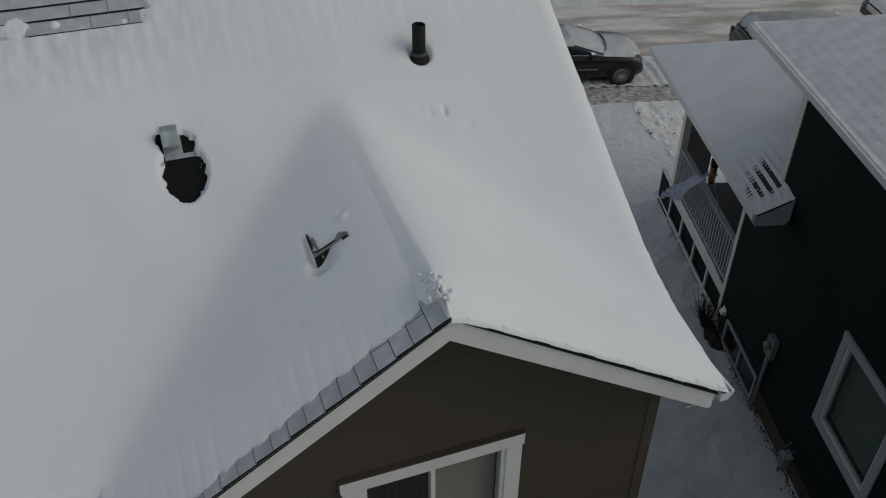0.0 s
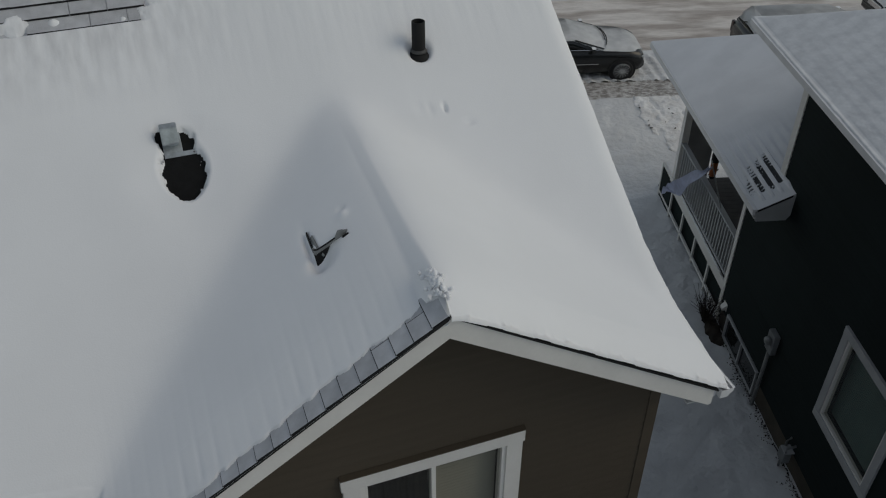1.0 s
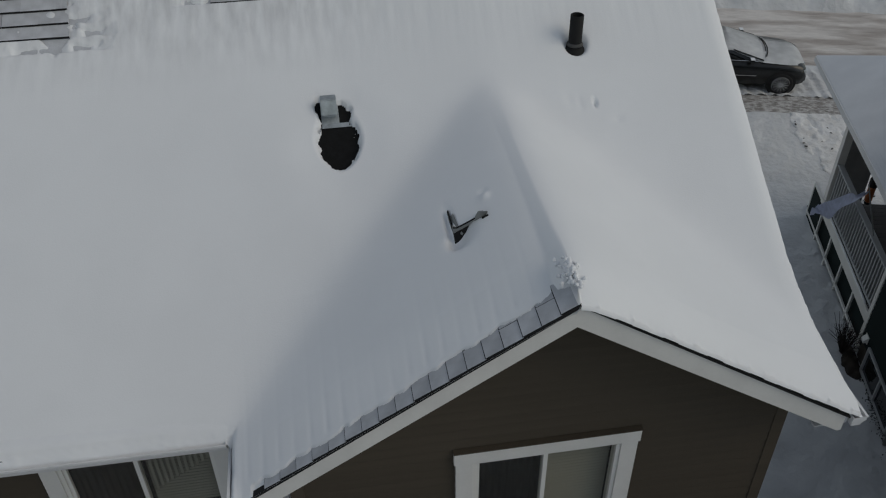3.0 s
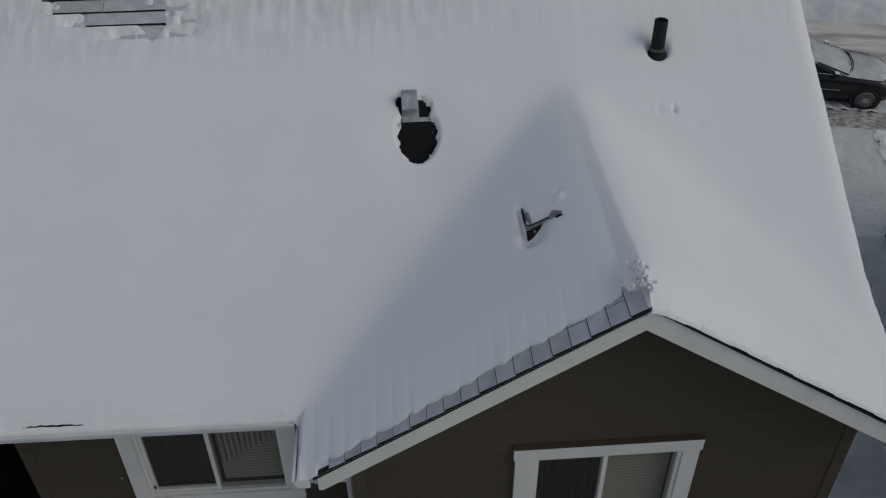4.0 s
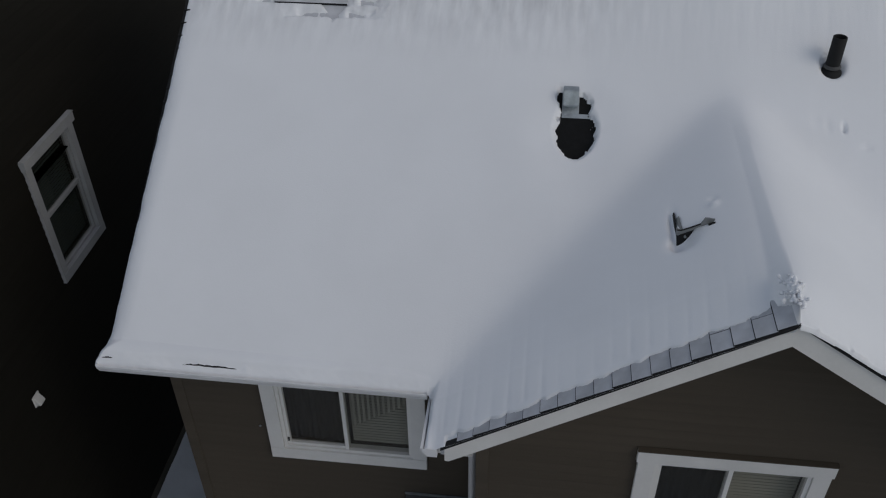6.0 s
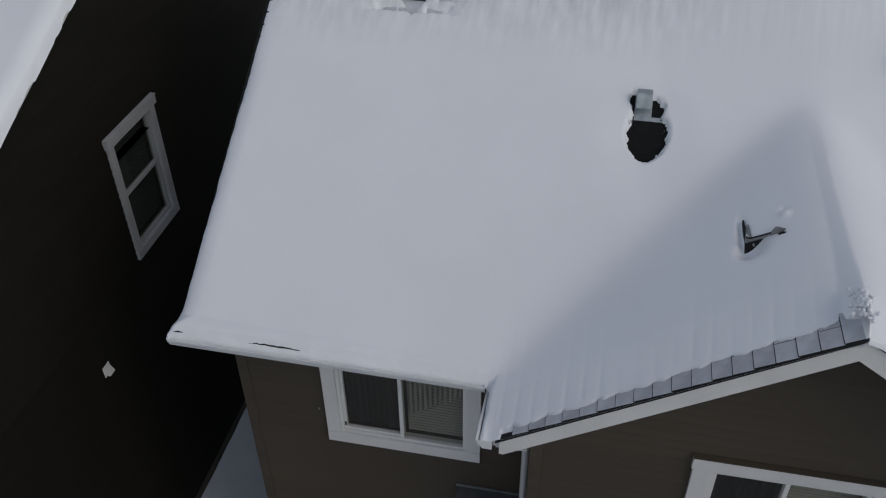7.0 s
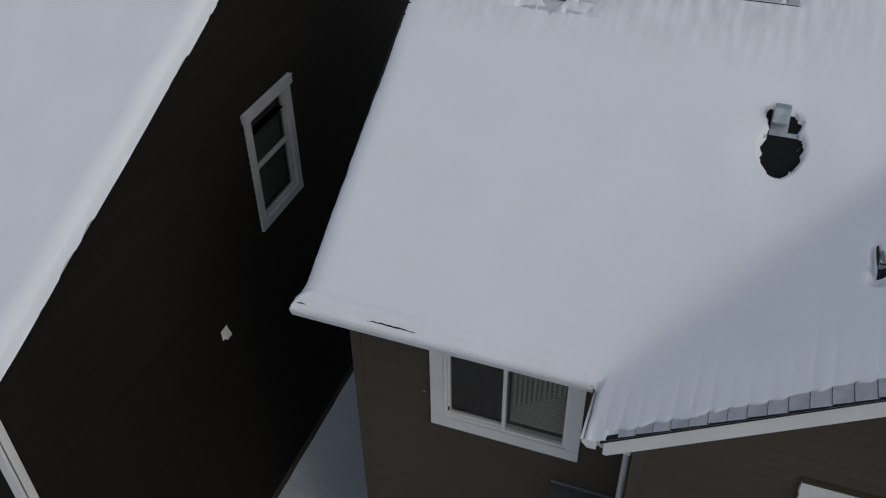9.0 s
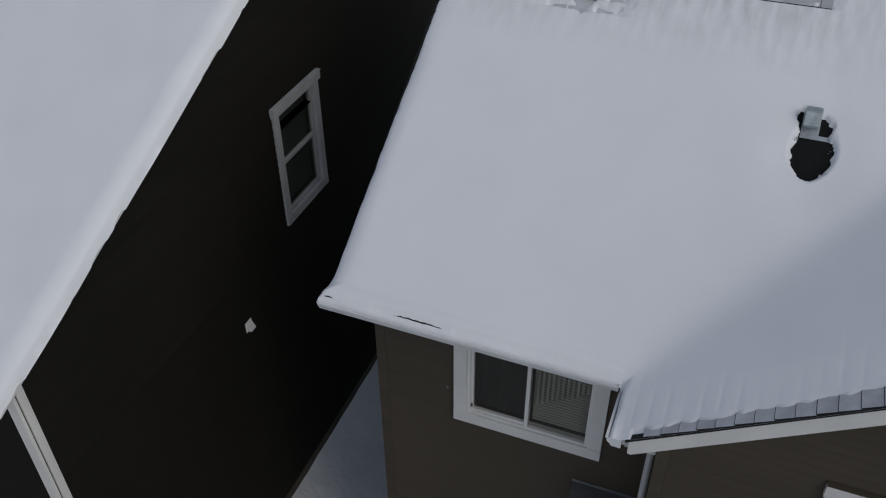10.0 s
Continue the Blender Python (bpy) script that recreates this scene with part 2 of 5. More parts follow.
def field(name, xs, ys, zs, mat, parent=None, keep=None):
    """A sheet over a plan grid, smooth; keep drops the cells outside."""
    ny, nx = zs.shape
    co = np.stack([np.broadcast_to(xs, (ny, nx)) if xs.ndim == 1 else xs, np.broadcast_to(ys[:, None], (ny, nx)) if ys.ndim == 1 else ys, zs], -1).reshape(-1, 3)
    idx = np.arange(ny * nx).reshape(ny, nx)
    quads = np.stack([idx[:-1, :-1], idx[:-1, 1:], idx[1:, 1:], idx[1:, :-1]], -1).reshape(-1, 4)
    if keep is not None:
        k = keep[:-1, :-1] & keep[:-1, 1:] & keep[1:, 1:] & keep[1:, :-1]
        quads = quads[k.reshape(-1)]
        used = np.unique(quads)
        remap = np.full(len(co), -1)
        remap[used] = np.arange(len(used))
        co, quads = co[used], remap[quads]
    me = bpy.data.meshes.new(name)
    me.from_pydata(co.tolist(), [], quads.tolist())
    me.materials.append(mat)
    me.polygons.foreach_set("use_smooth", [True] * len(me.polygons))
    ob = new(name, me)
    ob.parent = parent
    return ob


def ripple(x, y, seed, size, octaves=3):
    """Smooth random height over a plan, about -1 to 1."""
    r = np.random.RandomState(seed)
    out, amp = np.zeros(np.broadcast(x, y).shape), 1.0
    for o in range(octaves):
        for k in range(5):
            a, ph = r.uniform(0, 2 * np.pi), r.uniform(0, 2 * np.pi)
            f = 2 * np.pi / size * 2**o * r.uniform(0.7, 1.4)
            out = out + amp * np.sin(f * (np.cos(a) * x + np.sin(a) * y) + ph) / 3.2
        amp *= 0.5
    return out


def siding(wall, axis, place, face, spans, low, high, mat, reveal=0.105):
    """Lap boards on a wall: each a wedge, thicker at its foot. spans(z0, z1) gives the stretches of one row."""
    cache, z = {}, low
    while z < high - 0.02:
        for a, b in spans(z, z + reveal):
            if b - a < 0.03:
                continue
            key = round(b - a, 3)
            if key not in cache:
                bm = bmesh.new()
                out = [(0, 0.0, 0.0), (0, 0.016, 0.0), (0, 0.016, 0.008), (0, 0.004, reveal + 0.012), (0, 0.0, reveal + 0.012)]
                prism(bm, out, (key, 0, 0))
                cache[key] = mesh_of(bm, mat)
            if axis == "x":
                m = pose(a, place, z) if face > 0 else pose(b, place, z, 0, 0, 180)
            else:
                m = pose(place, a, z, 0, 0, 90) if face < 0 else pose(place, b, z, 0, 0, -90)
            piece("siding_board", cache[key], wall, m)
        z += reveal


def cut(a, b, z0, z1, holes):
    """The stretch a to b less the holes (a, b, low, high) that the row meets."""
    runs = [(a, b)]
    for ha, hb, hl, hh in holes:
        if z1 > hl and z0 < hh:
            runs = [r for x, y in runs for r in ((x, min(y, ha)), (max(x, hb), y)) if r[1] - r[0] > 0.02]
    return runs


def wall_with_hole(name, a, b, low, high, y0, y1, holes, mat, parent, along="x"):
    """A thick wall with openings right through it; along x, or along y with the same numbers."""
    bm = bmesh.new()
    xs = sorted({a, b, *[h for q in holes for h in q[:2]]})
    for x0, x1 in zip(xs, xs[1:]):
        zs = [low, high]
        hole = [q for q in holes if q[0] <= x0 and q[1] >= x1]
        for q in hole:
            zs = [low, q[2], q[3], high]
        for z0, z1 in zip(zs[::2], zs[1::2]):
            if along == "x":
                box(bm, (x0, y0, z0), (x1, y1, z1))
            else:
                box(bm, (y0, x0, z0), (y1, x1, z1))
    return part(name, bm, mat, parent)


# ---- ground, street ----
SKEW = pose(0, 0, 0, 0, 0, -15.3)
SKEW_XY = (math.cos(radians(15.3)), math.sin(radians(15.3)))


def stretched(lo, hi, step, far):
    core = np.arange(lo, hi, step)
    tail = step * np.cumsum(1.22 ** np.arange(1, 60))
    tail = tail[tail < far]
    return np.concatenate([lo - tail[::-1], core, hi + tail])


gu, gv = stretched(-13.0, 17.0, 0.12, 900.0), stretched(-5.0, 28.0, 0.12, 900.0)
GU, GV = np.meshgrid(gu, gv)
near = np.exp(-np.maximum(0, np.hypot(GU - 2, GV - 10) - 25) / 20)
gz = near * (0.035 * ripple(GU, GV, 3, 2.6, 4) + 0.016 * ripple(GU, GV, 4, 0.5, 3))
gz *= 1 - 0.7 * ((GU > 6.3) & (GU < 8.4) & (GV > 11.5))
street = np.clip((GV - 17.12) / 0.2, 0, 1) * np.clip((24.6 - GV) / 0.5, 0, 1)
gz = gz * (1 - street) - 0.30 * street
GX = GU * SKEW_XY[0] + GV * SKEW_XY[1]
gz += 0.28 * np.exp(-(((GX + 6.6) / 1.3) ** 2)) * (GV < 16)
gz += 0.16 * np.exp(-(((GV - 25.0) / 0.6) ** 2)) * (1 + 0.5 * ripple(GU, GV, 9, 1.5))
gz *= 1 - 0.6 * np.exp(-(((GX + 6.0) / 1.0) ** 2)) * (GV < 12)
gz += 0.21 * np.exp(-(((GX + 7.3) / 0.55) ** 2)) * np.clip((12.0 - GV) / 1.5, 0, 1)     # drifted against the left neighbour's brown wall
ground = field("ground", gu, gv, gz, GROUND_SNOW)
ground.matrix_world = SKEW
tagged(ground, "snow-covered yards and open ground between the houses", "ground", kind="structure")

pu, pv = np.arange(-40, 60, 0.2), np.arange(17.04, 18.12, 0.06)
PU, PV = np.meshgrid(pu, pv)
sidewalk = field("pavement", pu, pv, -0.04 + 0.012 * ripple(PU, PV, 12, 0.8, 3), WALKWAY)
sidewalk.matrix_world = SKEW
tagged(sidewalk, "shovelled concrete pavement with patches of ice and snow", "pavement", kind="structure")
kerb = part("kerb", block((-40, 18.10, -0.3), (60, 18.24, -0.050), 0.02), WALKWAY)
kerb.matrix_world = SKEW
tagged(kerb, "low concrete kerb beside the street", "kerb", kind="structure")
ru, rv = np.arange(-60, 80, 0.25), np.arange(18.22, 24.7, 0.08)
RU, RV = np.meshgrid(ru, rv)
ruts = sum(-0.018 * np.exp(-(((RV - c - 0.12 * np.sin(RU * 0.25 + c)) / 0.28) ** 2)) for c in (20.6, 21.3, 22.3, 23.2))
road = field("road", ru, rv, -0.14 + ruts + 0.012 * ripple(RU, RV, 21, 0.9, 3) + 0.05 * np.exp(-(((RV - 18.5) / 0.4) ** 2)), ROAD)
road.matrix_world = SKEW
tagged(road, "street of packed brown-grey snow with wheel ruts", "road", kind="structure")

fu, fv = np.arange(6.30, 8.25, 0.04), np.arange(12.75, 17.08, 0.04)
FU, FV = np.meshgrid(fu, fv)
steps = np.zeros_like(FU)
rs = np.random.RandomState(5)
for k in range(30):
    cu, cv = rs.uniform(6.75, 8.1), rs.uniform(12.8, 17.0)
    steps -= 0.05 * np.exp(-(((FU - cu) / 0.06) ** 2 + ((FV - cv) / 0.13) ** 2))
# added out of view: keeps low sky light off the rear walls and gap
rear = part("backdrop", block((-75, -33, -0.5), (75, -30, 9.5)), TWIG)
rear.matrix_world = SKEW
tagged(rear, "unseen plain dark wall beyond the back yards, added to block low sky light", "backdrop", kind="structure")
verge_u, verge_v = np.arange(-30, 40, 0.07), np.arange(18.08, 20.3, 0.05)
BU, BV = np.meshgrid(verge_u, verge_v)
lumps = 0.10 * np.clip((20.2 - BV) / 0.5, -0.3, 1) * (0.75 + 0.45 * ripple(BU, BV, 14, 0.40, 4)) + 0.035 * np.clip((18.5 + 0.2 * ripple(BU, BV, 15, 0.6, 3) - BV) / 0.2, 0, 1)
verge = field("snow_verge", verge_u, verge_v, -0.13 + lumps, GROUND_SNOW)
verge.matrix_world = SKEW
tagged(verge, "churned white snow left along the kerb", "snow", kind="stuff")
ragged = -0.09 * np.clip((6.50 + 0.055 * np.maximum(16.2 - FV, 0) ** 2 * 1.6 + 0.06 * ripple(FU * 0 + 3, FV, 19, 0.5, 4) - FU) / 0.05, 0, 1)
footpath = field("footpath", fu, fv, 0.022 + ragged + steps + 0.012 * ripple(FU, FV, 8, 0.5, 2), PATH_SNOW)
footpath.matrix_world = SKEW
tagged(footpath, "trodden front path with footprints in thin snow", "path", kind="structure")


rs = np.random.RandomState(58)
bm = bmesh.new()
for k in range(16):
    v = rs.uniform(12.9, 16.9)
    edge_u = 6.50 + 0.088 * max(16.2 - v, 0) ** 2
    u = edge_u + (abs(rs.normal(0, 0.05)) if k % 2 else rs.uniform(0.1, 1.1))
    got = bmesh.ops.create_icosphere(bm, subdivisions=1, radius=rs.uniform(0.014, 0.036))["verts"]
    turn = rs.uniform(0, 3.14)
    for w in got:
        x, y = w.co.x * 1.5, w.co.y * 0.7
        w.co = Vector((u + x * math.cos(turn) - y * math.sin(turn), v + x * math.sin(turn) + y * math.cos(turn), 0.035 + 0.5 * w.co.z * rs.uniform(0.7, 1.2)))
clods = part("clods", bm, DECK)
clods.matrix_world = SKEW
tagged(clods, "dark crumbs of earth and leaves on the trodden path", "debris", kind="stuff")


# ---- windows ----
def window(parent, at, width, height, trim, trim_mat, style, ears=0.0, label=""):
    """A window in a wall. Its own x runs along the wall, y into the house, z up from its lower outer corner; at sets it in the wall."""
    win = part("window", block((trim - 0.012, 0.055, trim - 0.012), (width - trim + 0.012, 0.075, trim + 0.004)), VINYL, parent, label)
    win.matrix_basis = at
    w, h, t = width, height, trim
    part("sill", block((0, -0.034, 0), (w, 0.02, t), 0.004), trim_mat, win)
    part("trim", block((0, -0.030, t + 0.001), (t, 0.02, h - t - 0.001), 0.004), trim_mat, win)
    part("trim", block((w - t, -0.030, t + 0.001), (w, 0.02, h - t - 0.001), 0.004), trim_mat, win)
    proud = 0.036 if ears < 0.02 else 0.058
    part("head_trim", block((-ears, -proud, h - t), (w + ears, 0.02, h), 0.004), trim_mat, win)
    if ears:
        part("drip_cap", block((-ears - 0.004, -0.010 - proud, h + 0.001), (w + ears + 0.004, 0.02, h + 0.012), 0.004), BROWN if ears < 0.02 else trim_mat, win)
    f = 0.034
    # a hung window's white frame is greyed: wall shade put into the colour
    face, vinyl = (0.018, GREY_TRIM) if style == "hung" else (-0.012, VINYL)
    for n, lo, hi in (("frame", (t, face, t), (w - t, 0.075, t + f)), ("frame", (t, face, h - t - f), (w - t, 0.075, h - t)),
                      ("frame", (t, face, t + f), (t + f, 0.075, h - t - f)), ("frame", (w - t - f, face, t + f), (w - t, 0.075, h - t - f))):
        part(n, block(lo, hi, 0.004), vinyl, win)
    il, ir, ib, it = t + f, w - t - f, t + f, h - t - f
    if style == "slider":
        mid = (il + ir) / 2 - 0.008
        part("mullion", block((mid - 0.019, -0.004, ib), (mid + 0.019, 0.07, it), 0.004), VINYL, win)
        sash = part("sash", block((il, 0.008, ib), (il + 0.028, 0.05, it), 0.003), VINYL, win)
        part("rail", block((il + 0.028, 0.008, ib), (mid - 0.019, 0.05, ib + 0.03), 0.003), VINYL, sash)
        part("rail", block((il + 0.028, 0.008, it - 0.03), (mid - 0.019, 0.05, it), 0.003), VINYL, sash)
        part("latch", block((il + 0.004, 0.0, ib + 0.05), (il + 0.022, 0.012, ib + 0.10), 0.003), SCREEN, sash)
        panes = [(il + 0.028, mid - 0.019, ib + 0.03, it - 0.03, 0.036), (mid + 0.019, ir, ib, it, 0.022)]
    else:
        mid = (ib + it) / 2
        if style == "hung":
            part("mullion", block((il, 0.020, mid - 0.024), (ir, 0.07, mid + 0.024), 0.004), vinyl, win)
        panes = [(il, ir, ib, mid - 0.024, 0.05), (il, ir, mid + 0.024, it, 0.05)] if style == "hung" else [(il, ir, ib, it, 0.03)]
    for a, b, lo, hi, y in panes:
        p = part("pane", block((a, y, lo), (b, y + 0.006, hi)), PANE, win)
        p.visible_shadow = False
    return win


def blind(a, b, low, high, y, at, label, mat=None, step=0.039):
    """A horizontal slatted blind; one rail above and each slat by itself."""
    ob = thing("window_blind", label, "blind", at)
    part("head_rail", block((a, y - 0.02, high - 0.03), (b, y + 0.02, high), 0.004), mat or BLIND, ob)
    me = mesh_of(prism(bmesh.new(), [(0, -0.007, -0.009), (0, 0.006, 0.009), (0, 0.008, 0.008), (0, -0.005, -0.010)], (b - a, 0, 0)), mat or BLIND)
    z = high - 0.045
    while z > low:
        piece("slat", me, ob, pose(a, y, z))
        z -= step
    return ob


def curtain(a, b, low, high, y, at, mat, label):
    bm = bmesh.new()
    n = 60
    rows = []
    for z in (low, high):
        rows.append([bm.verts.new((a + (b - a) * i / n, y + 0.009 * math.sin(i * 1.1) + 0.008 * math.sin(i * 0.37), z)) for i in range(n + 1)])
    for i in range(n):
        bm.faces.new((rows[0][i], rows[0][i + 1], rows[1][i + 1], rows[1][i]))
    bmesh.ops.solidify(bm, geom=bm.faces[:], thickness=0.004)
    ob = part("curtain", bm, mat, smooth=True)
    ob.matrix_world = at
    return tagged(ob, label, "curtain")


def vertical_blind(a, b, low_a, low_b, high, y, at, mat, label):
    """Upright bars, added for a pane's railing pattern; their feet climb from one side to the other."""
    ob = thing("vertical_blind", label, "blind", at)
    part("head_rail", block((a, y - 0.015, high - 0.03), (b, y + 0.015, high), 0.003), mat, ob)
    n = 11
    for i in range(n):
        x = a + (b - a) * (i + 0.2) / n
        low = low_a + (low_b - low_a) * i / n
        part("slat", block((x, y - 0.004, low), (x + 0.026, y + 0.004, high - 0.031), 0.002), mat, ob)
    return ob


# ---- the brown house ----
MAIN_EAVE, MAIN_SLOPE = (0.55, 6.47), 0.634   # the edge's y and z, and the rise over run
GABLE_TOP, GABLE_SLOPE, GABLE_HALF = 7.95, 0.659, 2.275
RIDGE_Y, LEFT, RIGHT = 4.95, -5.12, 2.205
RIDGE_Z = MAIN_EAVE[1] + MAIN_SLOPE * (RIDGE_Y - MAIN_EAVE[0])

house = thing("house", "two-storey brown-sided house with a snow-covered gabled roof", "house")
WIN1 = (-4.090, -2.552, 4.79, 6.18)     # outer trim of the window beside the gable: x, x, z, z
WIN2 = (-0.735, 0.757, 4.79, 6.195)
TRIM = 0.138


def opening(q):
    return (q[0] + TRIM - 0.01, q[1] - TRIM + 0.01, q[2] + TRIM - 0.01, q[3] - TRIM + 0.01)


wall_main = wall_with_hole("wall", -4.92, -2.03, 0.0, 6.37, 1.066, 1.25, [opening(WIN1)], BROWN, house, "x")
wall_gable = wall_with_hole("wall", -2.01, 2.01, 0.0, 6.28, 0.366, 0.55, [opening(WIN2)], BROWN, house, "x")
bm = bmesh.new()
prism(bm, [(-2.01, 0.366, 6.28), (2.01, 0.366, 6.28), (0, 0.366, GABLE_TOP - 0.26)], (0, 0.18, 0))
part("gable_wall", bm, BROWN, house)
bm = bmesh.new()
box(bm, (-4.92, 1.252, 0), (-4.74, 8.6, 6.9))
wall_left = part("wall", bm, BROWN, house)
wall_right = part("wall", block((1.83, 0.552, 0), (2.01, 8.6, 6.28)), BROWN, house)
part("wall", block((-2.01, 0.552, 0), (-1.83, 1.25, 6.28)), BROWN, house)
part("wall", block((-4.738, 8.42, 0), (1.828, 8.6, 6.28)), BROWN, house)
for x0, x1 in ((-4.92, -4.74), (1.83, 2.01)):
    bm = bmesh.new()
    top = lambda y: MAIN_EAVE[1] + MAIN_SLOPE * (y - MAIN_EAVE[0]) - 0.24
    prism(bm, [(x0, 1.4, 6.3), (x0, 8.4, 6.3), (x0, RIDGE_Y, top(RIDGE_Y))], (x1 - x0, 0, 0))
    part("gable_wall", bm, BROWN, house)
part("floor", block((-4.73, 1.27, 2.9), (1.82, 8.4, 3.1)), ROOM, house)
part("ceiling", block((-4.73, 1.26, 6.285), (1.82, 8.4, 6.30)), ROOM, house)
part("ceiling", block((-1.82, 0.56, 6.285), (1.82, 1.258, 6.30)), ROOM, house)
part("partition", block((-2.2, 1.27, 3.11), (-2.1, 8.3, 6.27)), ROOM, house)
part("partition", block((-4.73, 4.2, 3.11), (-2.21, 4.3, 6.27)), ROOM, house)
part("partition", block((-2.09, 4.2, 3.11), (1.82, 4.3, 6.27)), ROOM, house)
part("foundation", block((-4.90, 1.10, -0.3), (2.0, 8.58, 0.55)), CONCRETE, house)
part("foundation", block((-1.99, 0.40, -0.3), (1.99, 1.09, 0.55)), CONCRETE, house)

siding(wall_main, "x", 1.066, -1, lambda z0, z1: cut(-4.84, -2.03, z0, z1, [(WIN1[0] + 0.03, WIN1[1] - 0.03, WIN1[2] + 0.10, WIN1[3] - 0.10)]), 0.55, 6.33, BROWN)
siding(wall_gable, "x", 0.366, -1, lambda z0, z1: cut(-min(1.93, max(0.02, (GABLE_TOP - 0.16 - z0) / GABLE_SLOPE)), min(1.93, max(0.02, (GABLE_TOP - 0.16 - z0) / GABLE_SLOPE)), z0, z1, [(WIN2[0] + 0.03, WIN2[1] - 0.03, WIN2[2] + 0.10, WIN2[3] - 0.10)]), 0.55, 7.70, BROWN)
siding(wall_right, "y", 2.01, 1, lambda z0, z1: [(0.45, 8.5)], 0.55, 6.25, BROWN)
siding(wall_left, "y", -4.92, -1, lambda z0, z1: [(1.15, 8.5)], 0.55, 6.25, BROWN)
# corner boards in the siding's colour
for x, y, fx, fy in ((-4.92, 1.066, -1, -1), (2.01, 0.366, 1, -1), (-2.01, 0.366, -1, -1)):
    bm = bmesh.new()
    w, p = 0.085, 0.022
    x0, x1 = sorted((x - fx * w, x + fx * p))
    box(bm, (x0, y - p, 0.55), (x1, y - 0.001, 6.30), 0.004)
    x0, x1 = sorted((x + fx * 0.001, x + fx * p))
    box(bm, (x0, y, 0.55), (x1, y + w, 6.30), 0.004)
    part("corner_board", bm, BROWN, house)

window(house, pose(WIN1[0], 1.05, WIN1[2]), WIN1[1] - WIN1[0], WIN1[3] - WIN1[2], TRIM, WHITE, "slider", 0.0, "white slider window with a pale blind behind one pane")
window(house, pose(WIN2[0], 0.35, WIN2[2]), WIN2[1] - WIN2[0], WIN2[3] - WIN2[2], TRIM, WHITE, "slider", 0.014, "white slider window with wide trim under the gable")
for q, y in ((WIN1, 1.05), (WIN2, 0.35)):
    wd, hg = q[1] - q[0], q[3] - q[2]
    if q is WIN1:
        # bars added behind the glass to draw the railing pattern in this pane
        vertical_blind(wd / 2 + 0.05, wd - TRIM - 0.05, TRIM + 0.30, TRIM + 0.66, hg - TRIM, 0.088, pose(q[0], y, q[2]), PALE_BARS, "pale upright bars added for the railing pattern in a window pane")
    blind(wd / 2 + 0.03, wd - TRIM - 0.03, TRIM + 0.03, hg - TRIM, 0.115, pose(q[0], y, q[2]), "pale horizontal slatted blind lowered behind a window pane")
    curtain(TRIM, wd / 2, TRIM + 0.02, hg - TRIM, 0.12, pose(q[0], y, q[2]), CURTAIN, "dark grey curtain drawn behind a window pane")

# roof slabs
roof = part("roof", prism(bmesh.new(), [(LEFT, MAIN_EAVE[0], MAIN_EAVE[1] - 0.004), (LEFT, RIDGE_Y, RIDGE_Z - 0.004), (LEFT, RIDGE_Y, RIDGE_Z - 0.10), (LEFT, MAIN_EAVE[0], MAIN_EAVE[1] - 0.045)], (RIGHT - LEFT, 0, 0)), SHINGLE, house, "grey asphalt shingle roof, mostly under snow")
part("roof_front", prism(bmesh.new(), [(LEFT, RIDGE_Y + 0.002, RIDGE_Z - 0.004), (LEFT, 2 * RIDGE_Y - MAIN_EAVE[0], MAIN_EAVE[1]), (LEFT, 2 * RIDGE_Y - MAIN_EAVE[0], MAIN_EAVE[1] - 0.19), (LEFT, RIDGE_Y + 0.002, RIDGE_Z - 0.20)], (RIGHT - LEFT, 0, 0)), SHINGLE, house)
for s in (-1, 1):
    bm = bmesh.new()
    e = GABLE_TOP - GABLE_SLOPE * GABLE_HALF
    prism(bm, [(0, 0.0, GABLE_TOP - 0.004), (s * GABLE_HALF, 0.0, e - 0.004), (s * GABLE_HALF, 0.0, e - 0.10), (0, 0.0, GABLE_TOP - 0.12)], (0, 3.3, 0))
    # the slab stops where it runs into the main slope
    for v in bm.verts:
        if v.co.y > 1:
            v.co.y = MAIN_EAVE[0] + (v.co.z + 0.03 - MAIN_EAVE[1]) / MAIN_SLOPE + 0.05
    part("gable_roof", bm, SHINGLE, house)

# rake boards, eave boards, soffits
for s in (-1, 1):
    e = GABLE_TOP - GABLE_SLOPE * GABLE_HALF
    drop = 0.032 if s < 0 else 0.019     # the flashing shows less on the windward rake
    bm = prism(bmesh.new(), [(0, -0.012, GABLE_TOP - drop), (s * (GABLE_HALF - 0.03), -0.012, e + 0.02 - drop), (s * (GABLE_HALF - 0.03), -0.012, e - 0.158), (s * (GABLE_HALF - 0.06), -0.012, e - 0.164), (0, -0.012, GABLE_TOP - 0.203)], (0, 0.032, 0))
    part("rake_board", bm, WHITE, house)
    bm = prism(bmesh.new(), [(0, -0.026, GABLE_TOP + 0.002), (s * GABLE_HALF, -0.026, e + 0.002), (s * GABLE_HALF, -0.026, e - drop + 0.002), (0, -0.026, GABLE_TOP - drop + 0.002)], (0, 0.05, 0))
    part("drip_edge", bm, EDGE_AND_SHADE, house)
    bm = prism(bmesh.new(), [(0, 0.022, GABLE_TOP - 0.17), (s * 2.2, 0.022, GABLE_TOP - 0.17 - GABLE_SLOPE * 2.2), (s * 2.2, 0.022, GABLE_TOP - 0.185 - GABLE_SLOPE * 2.2), (0, 0.022, GABLE_TOP - 0.185)], (0, 0.325, 0))
    part("soffit", bm, SOFFIT, house)
